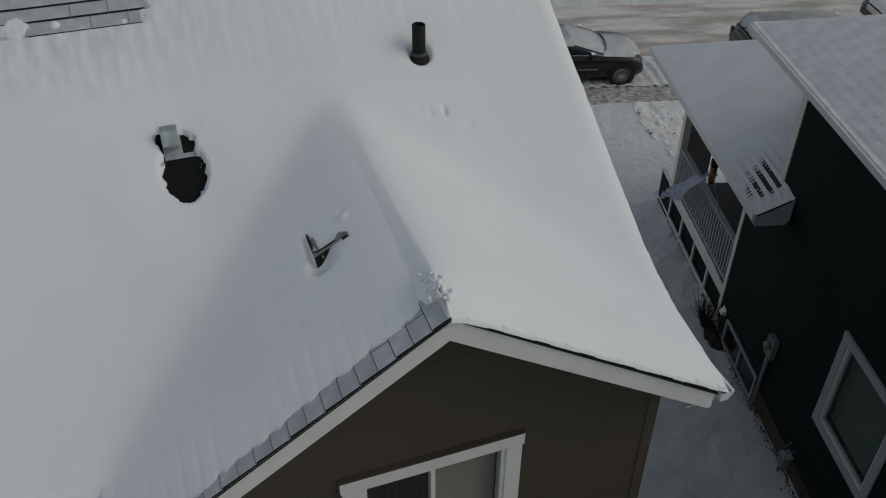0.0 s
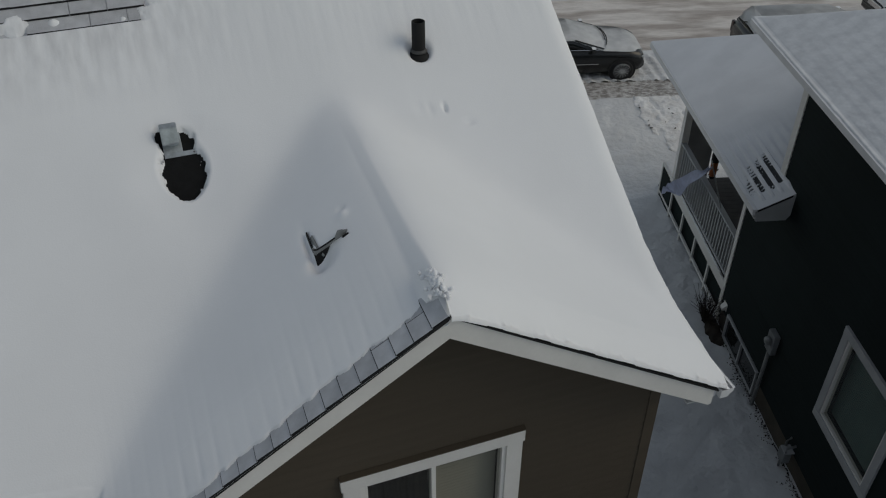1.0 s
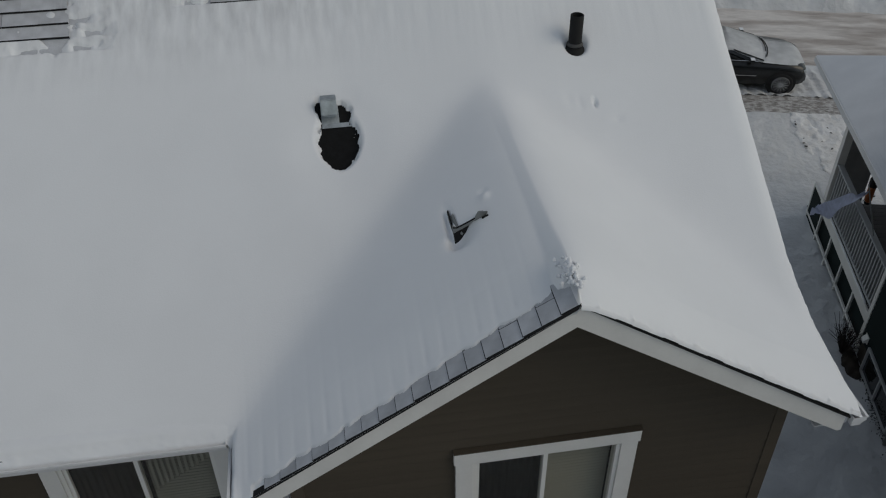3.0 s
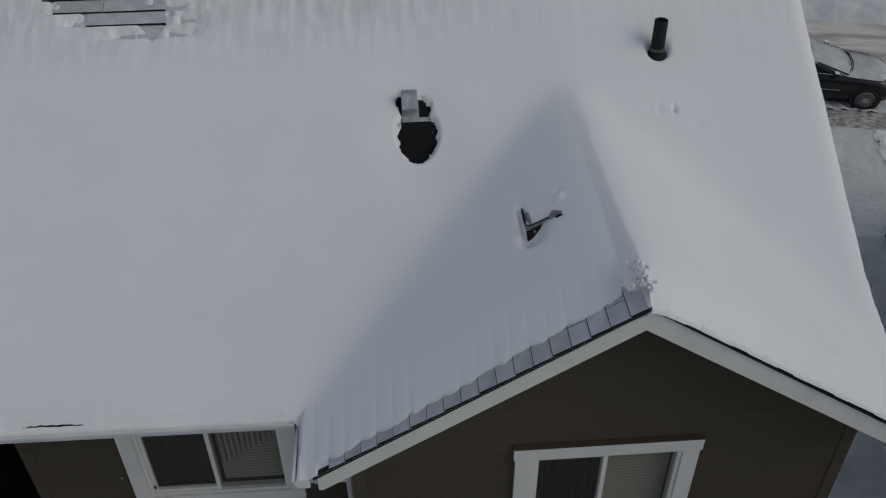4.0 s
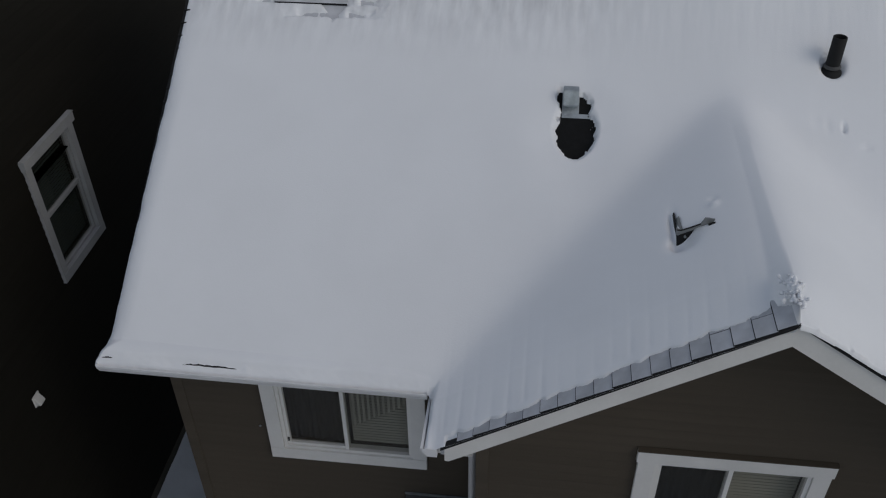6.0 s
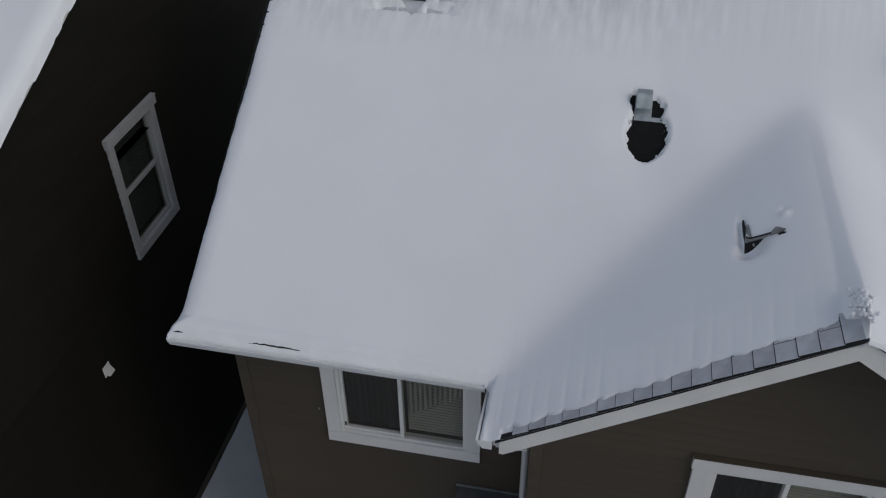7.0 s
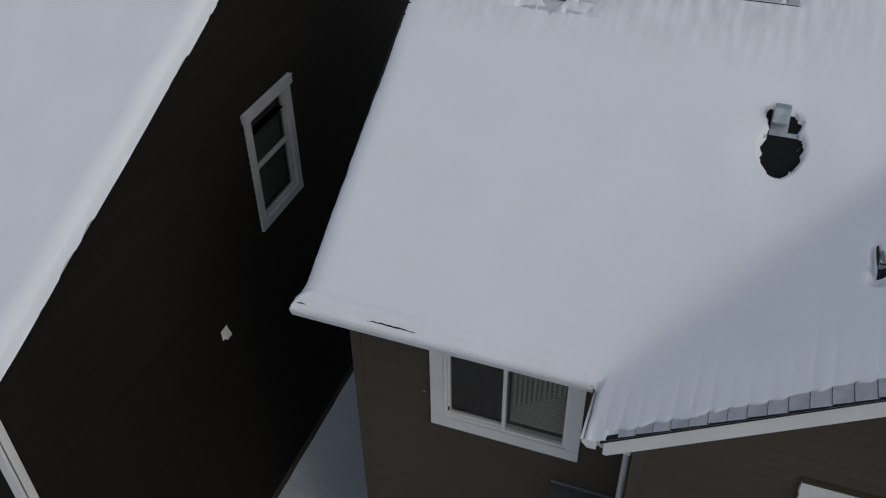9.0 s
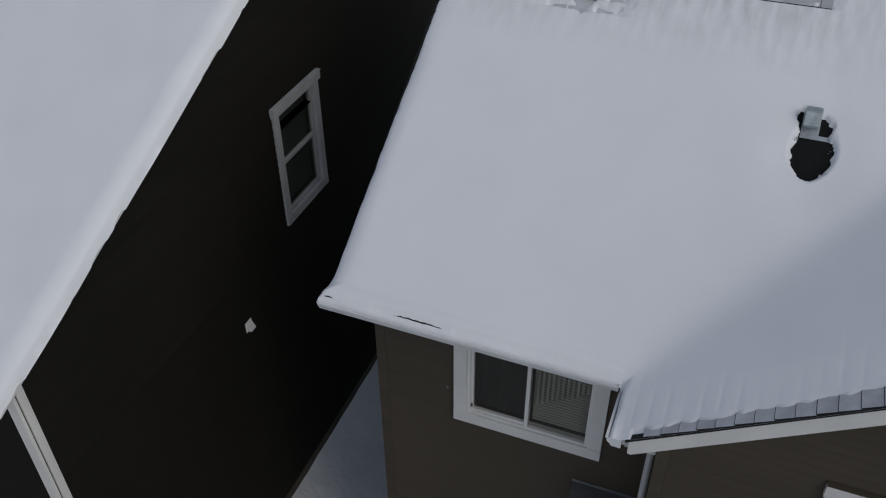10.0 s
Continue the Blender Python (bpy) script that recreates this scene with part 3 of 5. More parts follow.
for x, s in ((LEFT, -1), (RIGHT, 1)):
    y0 = MAIN_EAVE[0] + 0.12 if s < 0 else 1.15
    z0 = MAIN_EAVE[1] + MAIN_SLOPE * (y0 - MAIN_EAVE[0])
    bm = prism(bmesh.new(), [(x + s * 0.002, y0, z0 - 0.03), (x + s * 0.002, RIDGE_Y, RIDGE_Z - 0.03), (x + s * 0.002, RIDGE_Y, RIDGE_Z - 0.24), (x + s * 0.002, y0, z0 - 0.22)], (s * 0.03, 0, 0))
    part("rake_board", bm, BROWN if s < 0 else WHITE, house)
    bm = prism(bmesh.new(), [(x + s * 0.002, y0, z0 + 0.002), (x + s * 0.002, RIDGE_Y, RIDGE_Z + 0.002), (x + s * 0.002, RIDGE_Y, RIDGE_Z - 0.026), (x + s * 0.002, y0, z0 - 0.026)], (s * 0.045, 0, 0))
    part("drip_edge", bm, EDGE_AND_SHADE, house)
part("fascia", block((LEFT, MAIN_EAVE[0] - 0.025, 6.428), (-2.30, MAIN_EAVE[0] - 0.002, 6.466)), WHITE, house)
part("soffit", block((LEFT, MAIN_EAVE[0] + 0.004, 6.408), (-2.04, 1.05, 6.420)), SOFFIT, house)
for s in (-1, 1):
    a, b = sorted((s * (GABLE_HALF + 0.002), s * (GABLE_HALF + 0.022)))
    part("fascia", block((a, 0.02, 6.34), (b, 1.0, 6.43)), WHITE, house)
    a, b = sorted((s * 2.035, s * GABLE_HALF))
    part("soffit", block((a, 0.022, 6.322), (b, 1.05, 6.337)), SOFFIT, house)


def gutter(start, end, out, name="gutter", deep=1.0, broad=1.0):
    """An open eave trough with a moulded front and closed ends, from start to end; out points away from the house."""
    start, end, out = Vector(start), Vector(end), Vector(out)
    prof = [(0, 0), (0, -0.085), (0.075, -0.085), (0.085, -0.065), (0.115, -0.035), (0.115, -0.012), (0.128, -0.012), (0.128, 0), (0.108, 0), (0.108, -0.03), (0.078, -0.06), (0.068, -0.077), (0.008, -0.077), (0.008, 0)]
    bm = prism(bmesh.new(), [start + o * broad * out + Vector((0, 0, h * deep)) for o, h in prof], end - start)
    along = (end - start).normalized()
    cap = [(0, 0), (0, -0.085), (0.075, -0.085), (0.085, -0.065), (0.115, -0.035), (0.115, 0)]
    for p, d in ((start, -0.003), (end, 0.003)):
        prism(bm, [p + o * broad * out + Vector((0, 0, h * deep)) for o, h in cap], along * d)
    return part(name, bm, GUTTER, house)


gutter((-5.18, 0.500, 6.552), (-2.44, 0.500, 6.52), (0, -1, 0), deep=1.0, broad=0.55)
gutter((-2.30, -0.03, 6.435), (-2.30, 0.50, 6.435), (-1, 0, 0))
gutter((2.30, -0.03, 6.435), (2.30, 1.10, 6.435), (1, 0, 0))
spout = bmesh.new()
tube(spout, [(-2.34, 0.15, 6.33), (-2.34, 0.17, 6.24), (-2.10, 0.50, 5.98), (-2.075, 0.56, 5.90), (-2.075, 0.56, 0.2)], 0.036, 8)
part("downspout", spout, GUTTER, house, "white rainwater pipe in the inner corner", True)
outlet = thing("wall_vent", "tiny pale plastic vent on the brown siding", "vent", pose(-4.164, 1.048, 5.21))
part("disc", lathe(bmesh.new(), [(0.012, 0.0), (0.012, -0.008), (0.006, -0.012), (0.0, -0.013)], sides=12, axis=1), GREY_BOX, outlet)
# window canopy below the eave
canopy = prism(bmesh.new(), [(-2.78, 1.045, 4.34), (-2.78, 0.80, 4.30), (-2.78, 0.80, 4.27), (-2.78, 1.045, 4.29)], (0.65, 0, 0))
canopy = part("canopy", canopy, RUBBER, house, "narrow dark metal hood on the wall")
part("canopy_edge", block((-2.79, 1.036, 4.342), (-2.12, 1.049, 4.375), 0.003), GREY_METAL, canopy)


# ---- snow on the brown house's roof ----
def roof_top(x, y):
    m = np.maximum(MAIN_EAVE[1] + MAIN_SLOPE * (y - MAIN_EAVE[0]), 6.45)
    g = np.maximum(GABLE_TOP - GABLE_SLOPE * np.abs(x), 6.43)
    return m, g


sx = np.arange(-5.30, 2.47, 0.013)
sy = np.concatenate([np.arange(-0.045, 0.02, 0.006), np.arange(0.02, 0.43, 0.007), np.arange(0.43, 0.66, 0.006), np.arange(0.66, 2.20, 0.016), np.arange(2.20, 2.90, 0.011), np.arange(2.90, 3.36, 0.016), np.arange(3.36, 4.2, 0.010), np.arange(4.2, RIDGE_Y, 0.03)])
X, Y = np.meshgrid(sx, sy)
m, g = roof_top(X, Y)
mp = MAIN_EAVE[1] + MAIN_SLOPE * (Y - MAIN_EAVE[0])
crown = 0.09 + 0.11 * np.clip(Y / 0.7, 0, 1)     # the ridge is sharper at the gable's peak
gp = GABLE_TOP - GABLE_SLOPE * (np.sqrt(X**2 + crown**2) - 0.5 * crown)
fillet = 0.11 + np.where(X < 0, 0.10 * np.clip(-X / 1.5, 0, 1) * np.clip((Y - 0.50) / 0.8, 0.0, 1), 0.07 * np.clip(X / 0.6, 0, 1))     # drifted snow rounds the valley
base = (mp + gp + np.sqrt((mp - gp) ** 2 + fillet**2)) / 2
base = np.maximum(base, np.where(X < -2.42, 6.502 + 0.034 * np.clip((-X - 2.45) / 2.7, 0, 1), 6.44))     # the gutter, which falls towards the gable, is full of snow
# how far inside the edge of the snow
reach = 2.285 + 0.09 * np.clip((1.25 - Y) / 0.8, 0, 1) ** 1.5
d_main = np.minimum(np.minimum(X - (LEFT - 0.04 + 0.022 * np.clip((Y - 1.0) / 1.5, 0, 1) - 0.05 * np.clip((0.74 - Y) / 0.24, 0, 1)), reach - X), Y - 0.466)
d_gab = np.minimum(np.minimum(reach - X, X + 2.40), np.where(X > 0, 9.0, 2.2) * (Y + np.where(X > 0, 0.034, 0.027)))
edge = np.maximum(d_main, d_gab)
wob = 0.006 * ripple(X, Y, 31, 0.35, 3)
q = np.clip((edge + wob) / 0.20, 0, 1)
thick = 0.135 * np.sqrt(np.clip(1 - (1 - q) ** 2, 0, 1)) - np.where(X < -2.42, 0.030, 0.03) * (edge < np.where(X < -2.42, 0.004, 0.02))
thick = thick + 0.006 * ripple(X, Y, 33, 2.2, 1) * q + 0.0004 * ripple(X, Y, 34, 0.4, 2) * q
# the wind has heaped a crest along the gable's ridge, steep to leeward
thick += 0.022 * np.exp(-(((X - 0.10) / np.where(X < 0.10, 0.42, 0.8)) ** 2)) * np.clip((Y - 0.15) / 0.5, 0, 1) * np.clip((gp - mp - 0.02) / 0.5, 0, 1) * q
thick = np.where(X < -2.42, thick * (0.45 + 0.55 * np.clip((Y - 0.45) / 0.09, 0, 1)), thick)
# thin at the windward rake, where it breaks off along the shingle ends
blocks = np.floor(np.abs(X) * 8.4)
lip = 0.024 + (0.011 * np.sin(blocks * 2.7) + 0.010 * ripple(X, 0 * X, 36, 0.12, 3)) * np.exp(-np.clip(Y + 0.027, 0, 9) / 0.02) + 0.13 * (1 - np.exp(-np.clip(Y + 0.02, 0, 9) / 0.16))
thick = np.where((X > 0) & (thick > lip), lip, thick)
thick = np.where((X > 0) & (Y < 0.1) & (edge < 0.02), -0.013 + 0.004 * np.sin(blocks * 4.1), thick)
# the eave ledge: a crease where the roof's snow meets the gutter's
crease = np.exp(-(((Y - 0.515) / 0.03) ** 2)) * (X < -2.45)
thick -= (0.012 + 0.010 * ripple(X, 0 * X, 37, 0.7, 3)) * crease * np.clip(-(X + 2.5) / 0.5, 0, 1)
thick += 0.0045 * ripple(X, Y * 2, 38, 0.22, 3) * np.exp(-(((Y - 0.49) / 0.045) ** 2)) * (X < -2.5)
# a bare strip of shingles along the shaded rake, scalloped by the courses
run = (np.abs(X) / GABLE_HALF)
course = np.abs(X) * math.sqrt(1 + GABLE_SLOPE**2) / 0.143
joint = 0.5 + 0.5 * np.cos(2 * np.pi * course)     # 1 where one course of shingles ends on the next
bare_mean = 0.222 - 0.147 * run - 0.05 * np.exp(-np.abs(X) / 0.06) + 0.008 * ripple(X, 0 * X, 41, 0.9, 1)
bare = bare_mean + 0.010 * joint**3 - 0.006 + 0.016 * ripple(X, 0 * X, 42, 0.30, 4)
near_edge = np.exp(-np.clip(Y - bare, 0, 9) / 0.05)
toe = np.minimum(0.135 * (1 - np.exp(-np.clip(Y - bare_mean + 0.05, 0, 9) / 0.42)), 0.26 * ((Y - bare) * near_edge + (Y - bare_mean) * (1 - near_edge)))
slope_l = (X < -0.0) & (X > -2.3) & (Y < 1.6)
ease = np.clip((X + 2.62) / 0.30, 0, 1) * np.clip((gp - mp + 0.35) / 0.4, 0, 1) * np.clip(-X / 0.10, 0, 1)
thick = thick + ease * np.minimum(toe - thick, 0.0)
thick = np.where((Y < bare - 0.03) & (X < -0.015) & (X > -2.24), -0.04, thick)
# meltwater has cut a groove up the snow from the end of each course
groove = joint**6 * np.clip(0.0036 + 0.0060 * ripple(X, 0 * X, 43, 0.4, 2), 0, 1) * np.exp(-np.clip(Y - bare, 0, 9) / 0.32) * np.clip((Y - bare) / 0.05, 0, 1)
thick -= np.where(slope_l & (Y > bare), groove, 0)
# bare shingles near the ridge, where the roof is warm
melt = np.full_like(X, -1.0)
rag = 0.022 * ripple(X, Y, 51, 0.16, 4)
# course: stretches of bare shingle, each with how far up the course it goes
BARE_ROWS = {24: [(-3.99, -3.85, 0.026), (-3.82, -3.63, 0.030), (-3.53, -3.36, 0.030)], 25: [(-4.41, -4.31, 0.035), (-4.25, -3.60, 0.125), (-3.62, -3.30, 0.035)],
             26: [(-4.55, -3.61, 0.125), (-3.62, -3.37, 0.03)], 27: [(-4.66, -3.62, 0.125), (-2.33, -1.47, 0.125), (-2.58, -2.33, 0.03)],
             28: [(-4.80, -3.45, 0.125), (-2.66, -1.40, 0.125)], 29: [(-4.90, -3.30, 0.125), (-3.0, -1.34, 0.125)], 30: [(-5.0, -3.2, 0.125), (-3.1, -1.2, 0.125)], 31: [(-5.0, -1.1, 0.125)], 32: [(-5.0, -1.1, 0.125)]}
for i, runs in BARE_ROWS.items():
    for x0, x1, up in runs:
        y0 = MAIN_EAVE[0] + i * 0.1208 + (0.006 if x0 < -3.2 else -0.030)
        melt = np.maximum(melt, np.minimum(np.minimum((X - x0), (x1 - X)) * 0.35, np.minimum((Y - y0 + 0.004) * 2.5, y0 + up - Y + 0.02)) + rag * (1.0 if up > 0.1 else 0.45))
# a tongue of bare shingle runs down from the lowest whole course
melt = np.maximum(melt, np.minimum(0.018 + 0.85 * (Y - 3.455) - np.abs(X + 3.69), np.minimum(Y - 3.44, 3.60 - Y)) + 0.3 * rag)
for bx, by, br in ((-4.0, 3.645, 0.03), (-3.73, 3.77, 0.055), (-4.55, 3.74, 0.06), (-2.14, 3.85, 0.06), (-2.44, 3.88, 0.11), (-1.59, 3.80, 0.05), (-3.50, 3.60, 0.07), (-3.35, 3.71, 0.07)):
    melt = np.minimum(melt, (np.hypot(X - bx, 1.2 * (Y - by)) - br) * 0.8 + 0.5 * rag)
wide = melt - rag
thin = np.clip((Y - 1.9) / 1.85, 0, 1)
thin = thin * thin * (3 - 2 * thin) * np.clip((0.0 - X) / 1.3, 0, 1)
thick = thick * (1 - 0.78 * thin) + 0.0022 * np.clip((Y - 2.9) / 0.6, 0, 1) * ripple(X * 7, Y * 1.2, 57, 1.3, 4)
thick = np.minimum(thick, np.where(thick > 0.006, 0.006 + 0.5 * np.maximum(-wide, 0), 9.0))
soft = np.clip(melt / 0.012, -1, 1)
thick = np.where(melt > -0.012, thick * 0.5 * (1 - soft) - 0.012 * (soft + 1), thick)
# the hollow round the metal vent
def oval(cx, cy, rx, ry, power=2.0):
    return (np.abs((X - cx) / rx) ** power + np.abs((Y - cy) / ry) ** power) ** (1 / power)


ragged_rim = 0.15 * ripple(X, Y, 66, 0.11, 4)
hole_c = np.minimum(np.minimum(oval(-1.365, 2.505, 0.172, 0.230, 1.8), oval(-1.322, 2.700, 0.074, 0.095)), oval(-1.507, 2.795, 0.034, 0.060))
hole_c = np.minimum(hole_c, oval(-1.372, 2.68, 0.128, 0.13, 3.0))
hole = np.maximum(hole_c + ragged_rim, 2.0 - oval(-1.262, 2.325, 0.022, 0.05))
rim = 0.15 + 0.85 * np.clip((hole_c - 0.95) / 0.30, 0, 1) ** 0.6
thick = np.where(hole < 1.0, -0.05, thick * (1 - 0.30 * np.exp(-(((hole_c - 1.0) / 1.2) ** 2))) * rim)
# a hollow round the soil pipe, dents and small marks
pr = np.hypot(X - 0.825, Y - 3.085)
thick -= 0.10 * np.exp(-((pr / 0.095) ** 4)) * (thick > 0)
for cx, cy, wx, wy, dp in ((0.885, 2.56, 0.016, 0.035, 0.045), (1.06, 2.41, 0.05, 0.03, 0.012), (0.66, 2.58, 0.05, 0.06, 0.008), (0.75, 2.56, 0.03, 0.06, 0.010), (-0.35, 1.33, 0.035, 0.04, -0.025), (-0.345, 1.40, 0.03, 0.025, 0.02), (-0.575, 1.06, 0.075, 0.08, 0.12), (-0.625, 1.25, 0.03, 0.17, 0.05)):
    thick -= dp * np.exp(-(((X - cx) / wx) ** 2 + ((Y - cy) / wy) ** 2))
inside = edge > -0.010
snow_z = base + thick
roof_snow = field("roof_snow", sx, sy, snow_z, ROOF_SNOW, keep=inside)
# where the snow has slumped off the eave's edge, its black flashing stands bare
row = snow_z[np.argmin(np.abs(sy - 0.500))]
for x0, x1, n, deep in ((-4.47, -3.98, 30, 0.016), (-5.15, -5.05, 9, 0.026)):
    xs = [x0 + (x1 - x0) * i / n for i in range(n + 1)]
    tops = [float(np.interp(x, sx, row)) - 0.004 + 0.010 * math.sin(math.pi * i / n) ** 0.5 + 0.002 * math.sin(i * 2.3) * math.sin(i * 0.9) for i, x in enumerate(xs)]
    bm = prism(bmesh.new(), [(x0, 0.500, 6.48), *[(x, 0.500, z) for x, z in zip(xs, tops)], (x1, 0.500, 6.48)], (0, deep, 0.004))
    part("drip_edge", bm, EDGE_AND_SHADE, house, "black eave flashing showing through the snow")
tagged(roof_snow, "smooth deep snow lying over the house's roof", "snow", kind="stuff")
fx, fy = np.arange(LEFT - 0.04, RIGHT + 0.05, 0.06), np.arange(RIDGE_Y + 0.01, 2 * RIDGE_Y - MAIN_EAVE[0] + 0.03, 0.06)
FX, FY = np.meshgrid(fx, fy)
fz = RIDGE_Z - MAIN_SLOPE * (FY - RIDGE_Y) + 0.12 * np.clip((FY - RIDGE_Y) / 0.8, 0, 1) * np.sqrt(np.clip(np.minimum(np.minimum(FX - fx[0], fx[-1] - FX), fy[-1] - FY) / 0.15, 0, 1)) - 0.004
far_snow = field("roof_snow", fx, fy, fz + 0.006 * ripple(FX, FY, 35, 0.8, 3), SNOW)
tagged(far_snow, "smooth snow on the street side of the brown house's roof", "snow", kind="stuff")

# ---- things on the brown house's roof ----
SL = math.degrees(math.atan(MAIN_SLOPE))


def on_main(x, y, up=0.0):
    """A pose on the main slope: its own y runs up the slope, its z stands off it."""
    return pose(x, y, MAIN_EAVE[1] + MAIN_SLOPE * (y - MAIN_EAVE[0]) + up, SL, 0, 0)


vent = thing("roof_vent", "galvanised steel exhaust hood on a bare patch of roof", "vent", on_main(-1.405, 2.735))
part("underlay_patch", block((-0.18, -0.58, 0.005), (0.27, 0.20, 0.016)), FELT, vent, "black bared roofing under the hood")
bm = bmesh.new()
box(bm, (-0.085, -0.10, 0.018), (0.185, -0.058, 0.024), 0.002)
box(bm, (-0.085, -0.0578, 0.018), (0.065, 0.18, 0.024), 0.002)
part("flange", bm, STEEL, vent)
part("screw", lathe(bmesh.new(), [(0.007, 0.024), (0.007, 0.028), (0.0, 0.03)], (0.15, -0.08, 0), 8), RUBBER, vent)
part("collar", block((-0.07, 0.0, 0.0245), (0.042, 0.12, 0.08), 0.006), STEEL, vent)
bm = bmesh.new()
prism(bm, [(-0.081, -0.005, 0.075), (-0.081, -0.012, 0.092), (-0.081, 0.085, 0.175), (-0.081, 0.145, 0.160), (-0.081, 0.15, 0.05)], (0.134, 0, 0))
bmesh.ops.bevel(bm, geom=bm.edges[:], offset=0.006, segments=2, affect="EDGES")
hood = part("hood", bm, STEEL, vent)
part("seam", block((-0.078, -0.016, 0.086), (0.05, -0.008, 0.098), 0.002), STEEL, hood)

pipe = thing("soil_pipe", "black plastic vent pipe standing out of the roof snow", "pipe", pose(0.825, 3.085, 7.985))
bm = lathe(bmesh.new(), [(0.060, 0.0), (0.060, 0.490), (0.052, 0.495), (0.050, 0.490), (0.050, 0.28)], sides=28)
part("shaft", bm, ABS, pipe, smooth=True)
part("collar", lathe(bmesh.new(), [(0.066, 0.205), (0.073, 0.21), (0.073, 0.225), (0.066, 0.235), (0.0605, 0.238)], sides=28), RUBBER, pipe, "grey rubber sleeve", True)
part("flashing", lathe(bmesh.new(), [(0.125, 0.05), (0.115, 0.11), (0.094, 0.17), (0.072, 0.20)], sides=28), ABS, pipe, smooth=True)

bracket = thing("dish_bracket", "bent metal dish mount half buried in roof snow", "bracket")
bm = bmesh.new()
prism(bm, [(-0.615, 1.42, 7.64), (-0.605, 1.12, 7.58), (-0.605, 1.11, 7.675), (-0.612, 1.25, 7.715), (-0.618, 1.40, 7.735)], (0.010, 0.004, 0.004))
prism(bm, [(-0.612, 1.125, 7.72), (-0.60, 1.10, 7.60), (-0.57, 1.10, 7.62), (-0.498, 1.125, 7.782)], (0.002, 0.012, -0.004))
part("plate", bm, ABS, bracket, "black painted steel plate")
bm = bmesh.new()
prism(bm, [(-0.624, 1.13, 7.79), (-0.59, 1.13, 7.768), (-0.519, 1.13, 7.803), (-0.456, 1.13, 7.839), (-0.431, 1.13, 7.895), (-0.36, 1.13, 7.888), (-0.381, 1.13, 7.842), (-0.435, 1.13, 7.826), (-0.465, 1.13, 7.813), (-0.498, 1.13, 7.782), (-0.617, 1.13, 7.72)][::-1], (0, 0.012, 0))
part("arm", bm, GREY_METAL, bracket, "dull grey flared steel strap")
part("arm_rim", tube(bmesh.new(), [(-0.618, 1.128, 7.775), (-0.59, 1.128, 7.772), (-0.519, 1.128, 7.807), (-0.456, 1.128, 7.843)], 0.006, 6), ABS, bracket)
bm = bmesh.new()
prism(bm, [(-0.602, 1.34, 7.722), (-0.585, 1.17, 7.712), (-0.555, 1.10, 7.72), (-0.575, 1.15, 7.737), (-0.594, 1.33, 7.745)], (0.010, 0.0, 0.012))
part("strap", bm, GREY_METAL, bracket)
part("clamp", lathe(bmesh.new(), [(0.028, -0.02), (0.034, -0.012), (0.034, 0.012), (0.026, 0.02)], (-0.40, 1.160, 7.84), 14, 0), GREY_METAL, bracket)
part("bolt", tube(bmesh.new(), [(-0.400, 1.118, 7.838), (-0.352, 1.118, 7.862)], 0.016, 8), ABS, bracket)

rs = np.random.RandomState(71)
bm = bmesh.new()
for i in range(210):
    a, r = rs.uniform(0, 2 * math.pi), abs(rs.normal(0, 0.6))
    x, y = -0.02 + 0.05 * r * math.cos(a), 0.22 + 0.13 * r * math.sin(a)
    if y < 0.06 or x < -0.10:
        continue
    z = GABLE_TOP - GABLE_SLOPE * abs(x) + 0.06 + 0.03 * rs.rand() + 0.06 * min(1, max(0, (y + 0.02) / 0.2))
    sz = rs.uniform(0.007, 0.021)
    got = bmesh.ops.create_icosphere(bm, subdivisions=1, radius=sz)["verts"]
    for v in got:
        v.co = Vector((x, y, z - 0.02)) + v.co * rs.uniform(0.7, 1.2)
crumbs = part("snow_crumbs", bm, LUMPY, smooth=True)
tagged(crumbs, "loose crumbs of trampled snow at the gable's peak", "snow", kind="stuff")


# ---- neighbour on the left: same brown siding, its colour darkened for shade ----
LX, LY0, LY1 = -7.20, -1.27, 10.40
left = thing("house", "brown two-storey neighbouring house, siding coloured dark for shade, with a snowy roof", "house")
LWIN = (3.10, 4.21, 4.99, 6.70)
LT = 0.115
l_ridge, l_slope, l_eave_y, l_eave_z = 4.60, 0.432, -1.53, 6.43
l_wall = wall_with_hole("wall", LY0, LY1, 0.0, 6.32, LX - 0.20, LX - 0.016, [(LWIN[0] + LT - 0.01, LWIN[1] - LT + 0.01, LWIN[2] + LT - 0.01, 6.32)], BROWN_SHADED, left, "y")
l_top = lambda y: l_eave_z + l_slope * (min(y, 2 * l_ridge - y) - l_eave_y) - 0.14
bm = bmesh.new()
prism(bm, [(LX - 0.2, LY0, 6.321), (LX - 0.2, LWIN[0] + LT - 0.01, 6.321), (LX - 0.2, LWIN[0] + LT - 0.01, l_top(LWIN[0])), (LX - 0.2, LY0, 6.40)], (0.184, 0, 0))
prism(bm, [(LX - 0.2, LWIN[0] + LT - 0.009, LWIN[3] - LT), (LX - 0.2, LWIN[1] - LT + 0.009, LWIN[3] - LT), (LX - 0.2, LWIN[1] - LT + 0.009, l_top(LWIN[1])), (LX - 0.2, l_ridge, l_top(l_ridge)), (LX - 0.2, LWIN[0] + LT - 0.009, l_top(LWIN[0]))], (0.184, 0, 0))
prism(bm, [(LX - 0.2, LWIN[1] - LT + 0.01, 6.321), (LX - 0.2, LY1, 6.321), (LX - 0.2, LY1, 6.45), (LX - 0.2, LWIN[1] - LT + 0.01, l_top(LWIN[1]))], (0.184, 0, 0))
part("gable_wall", bm, BROWN_SHADED, left)
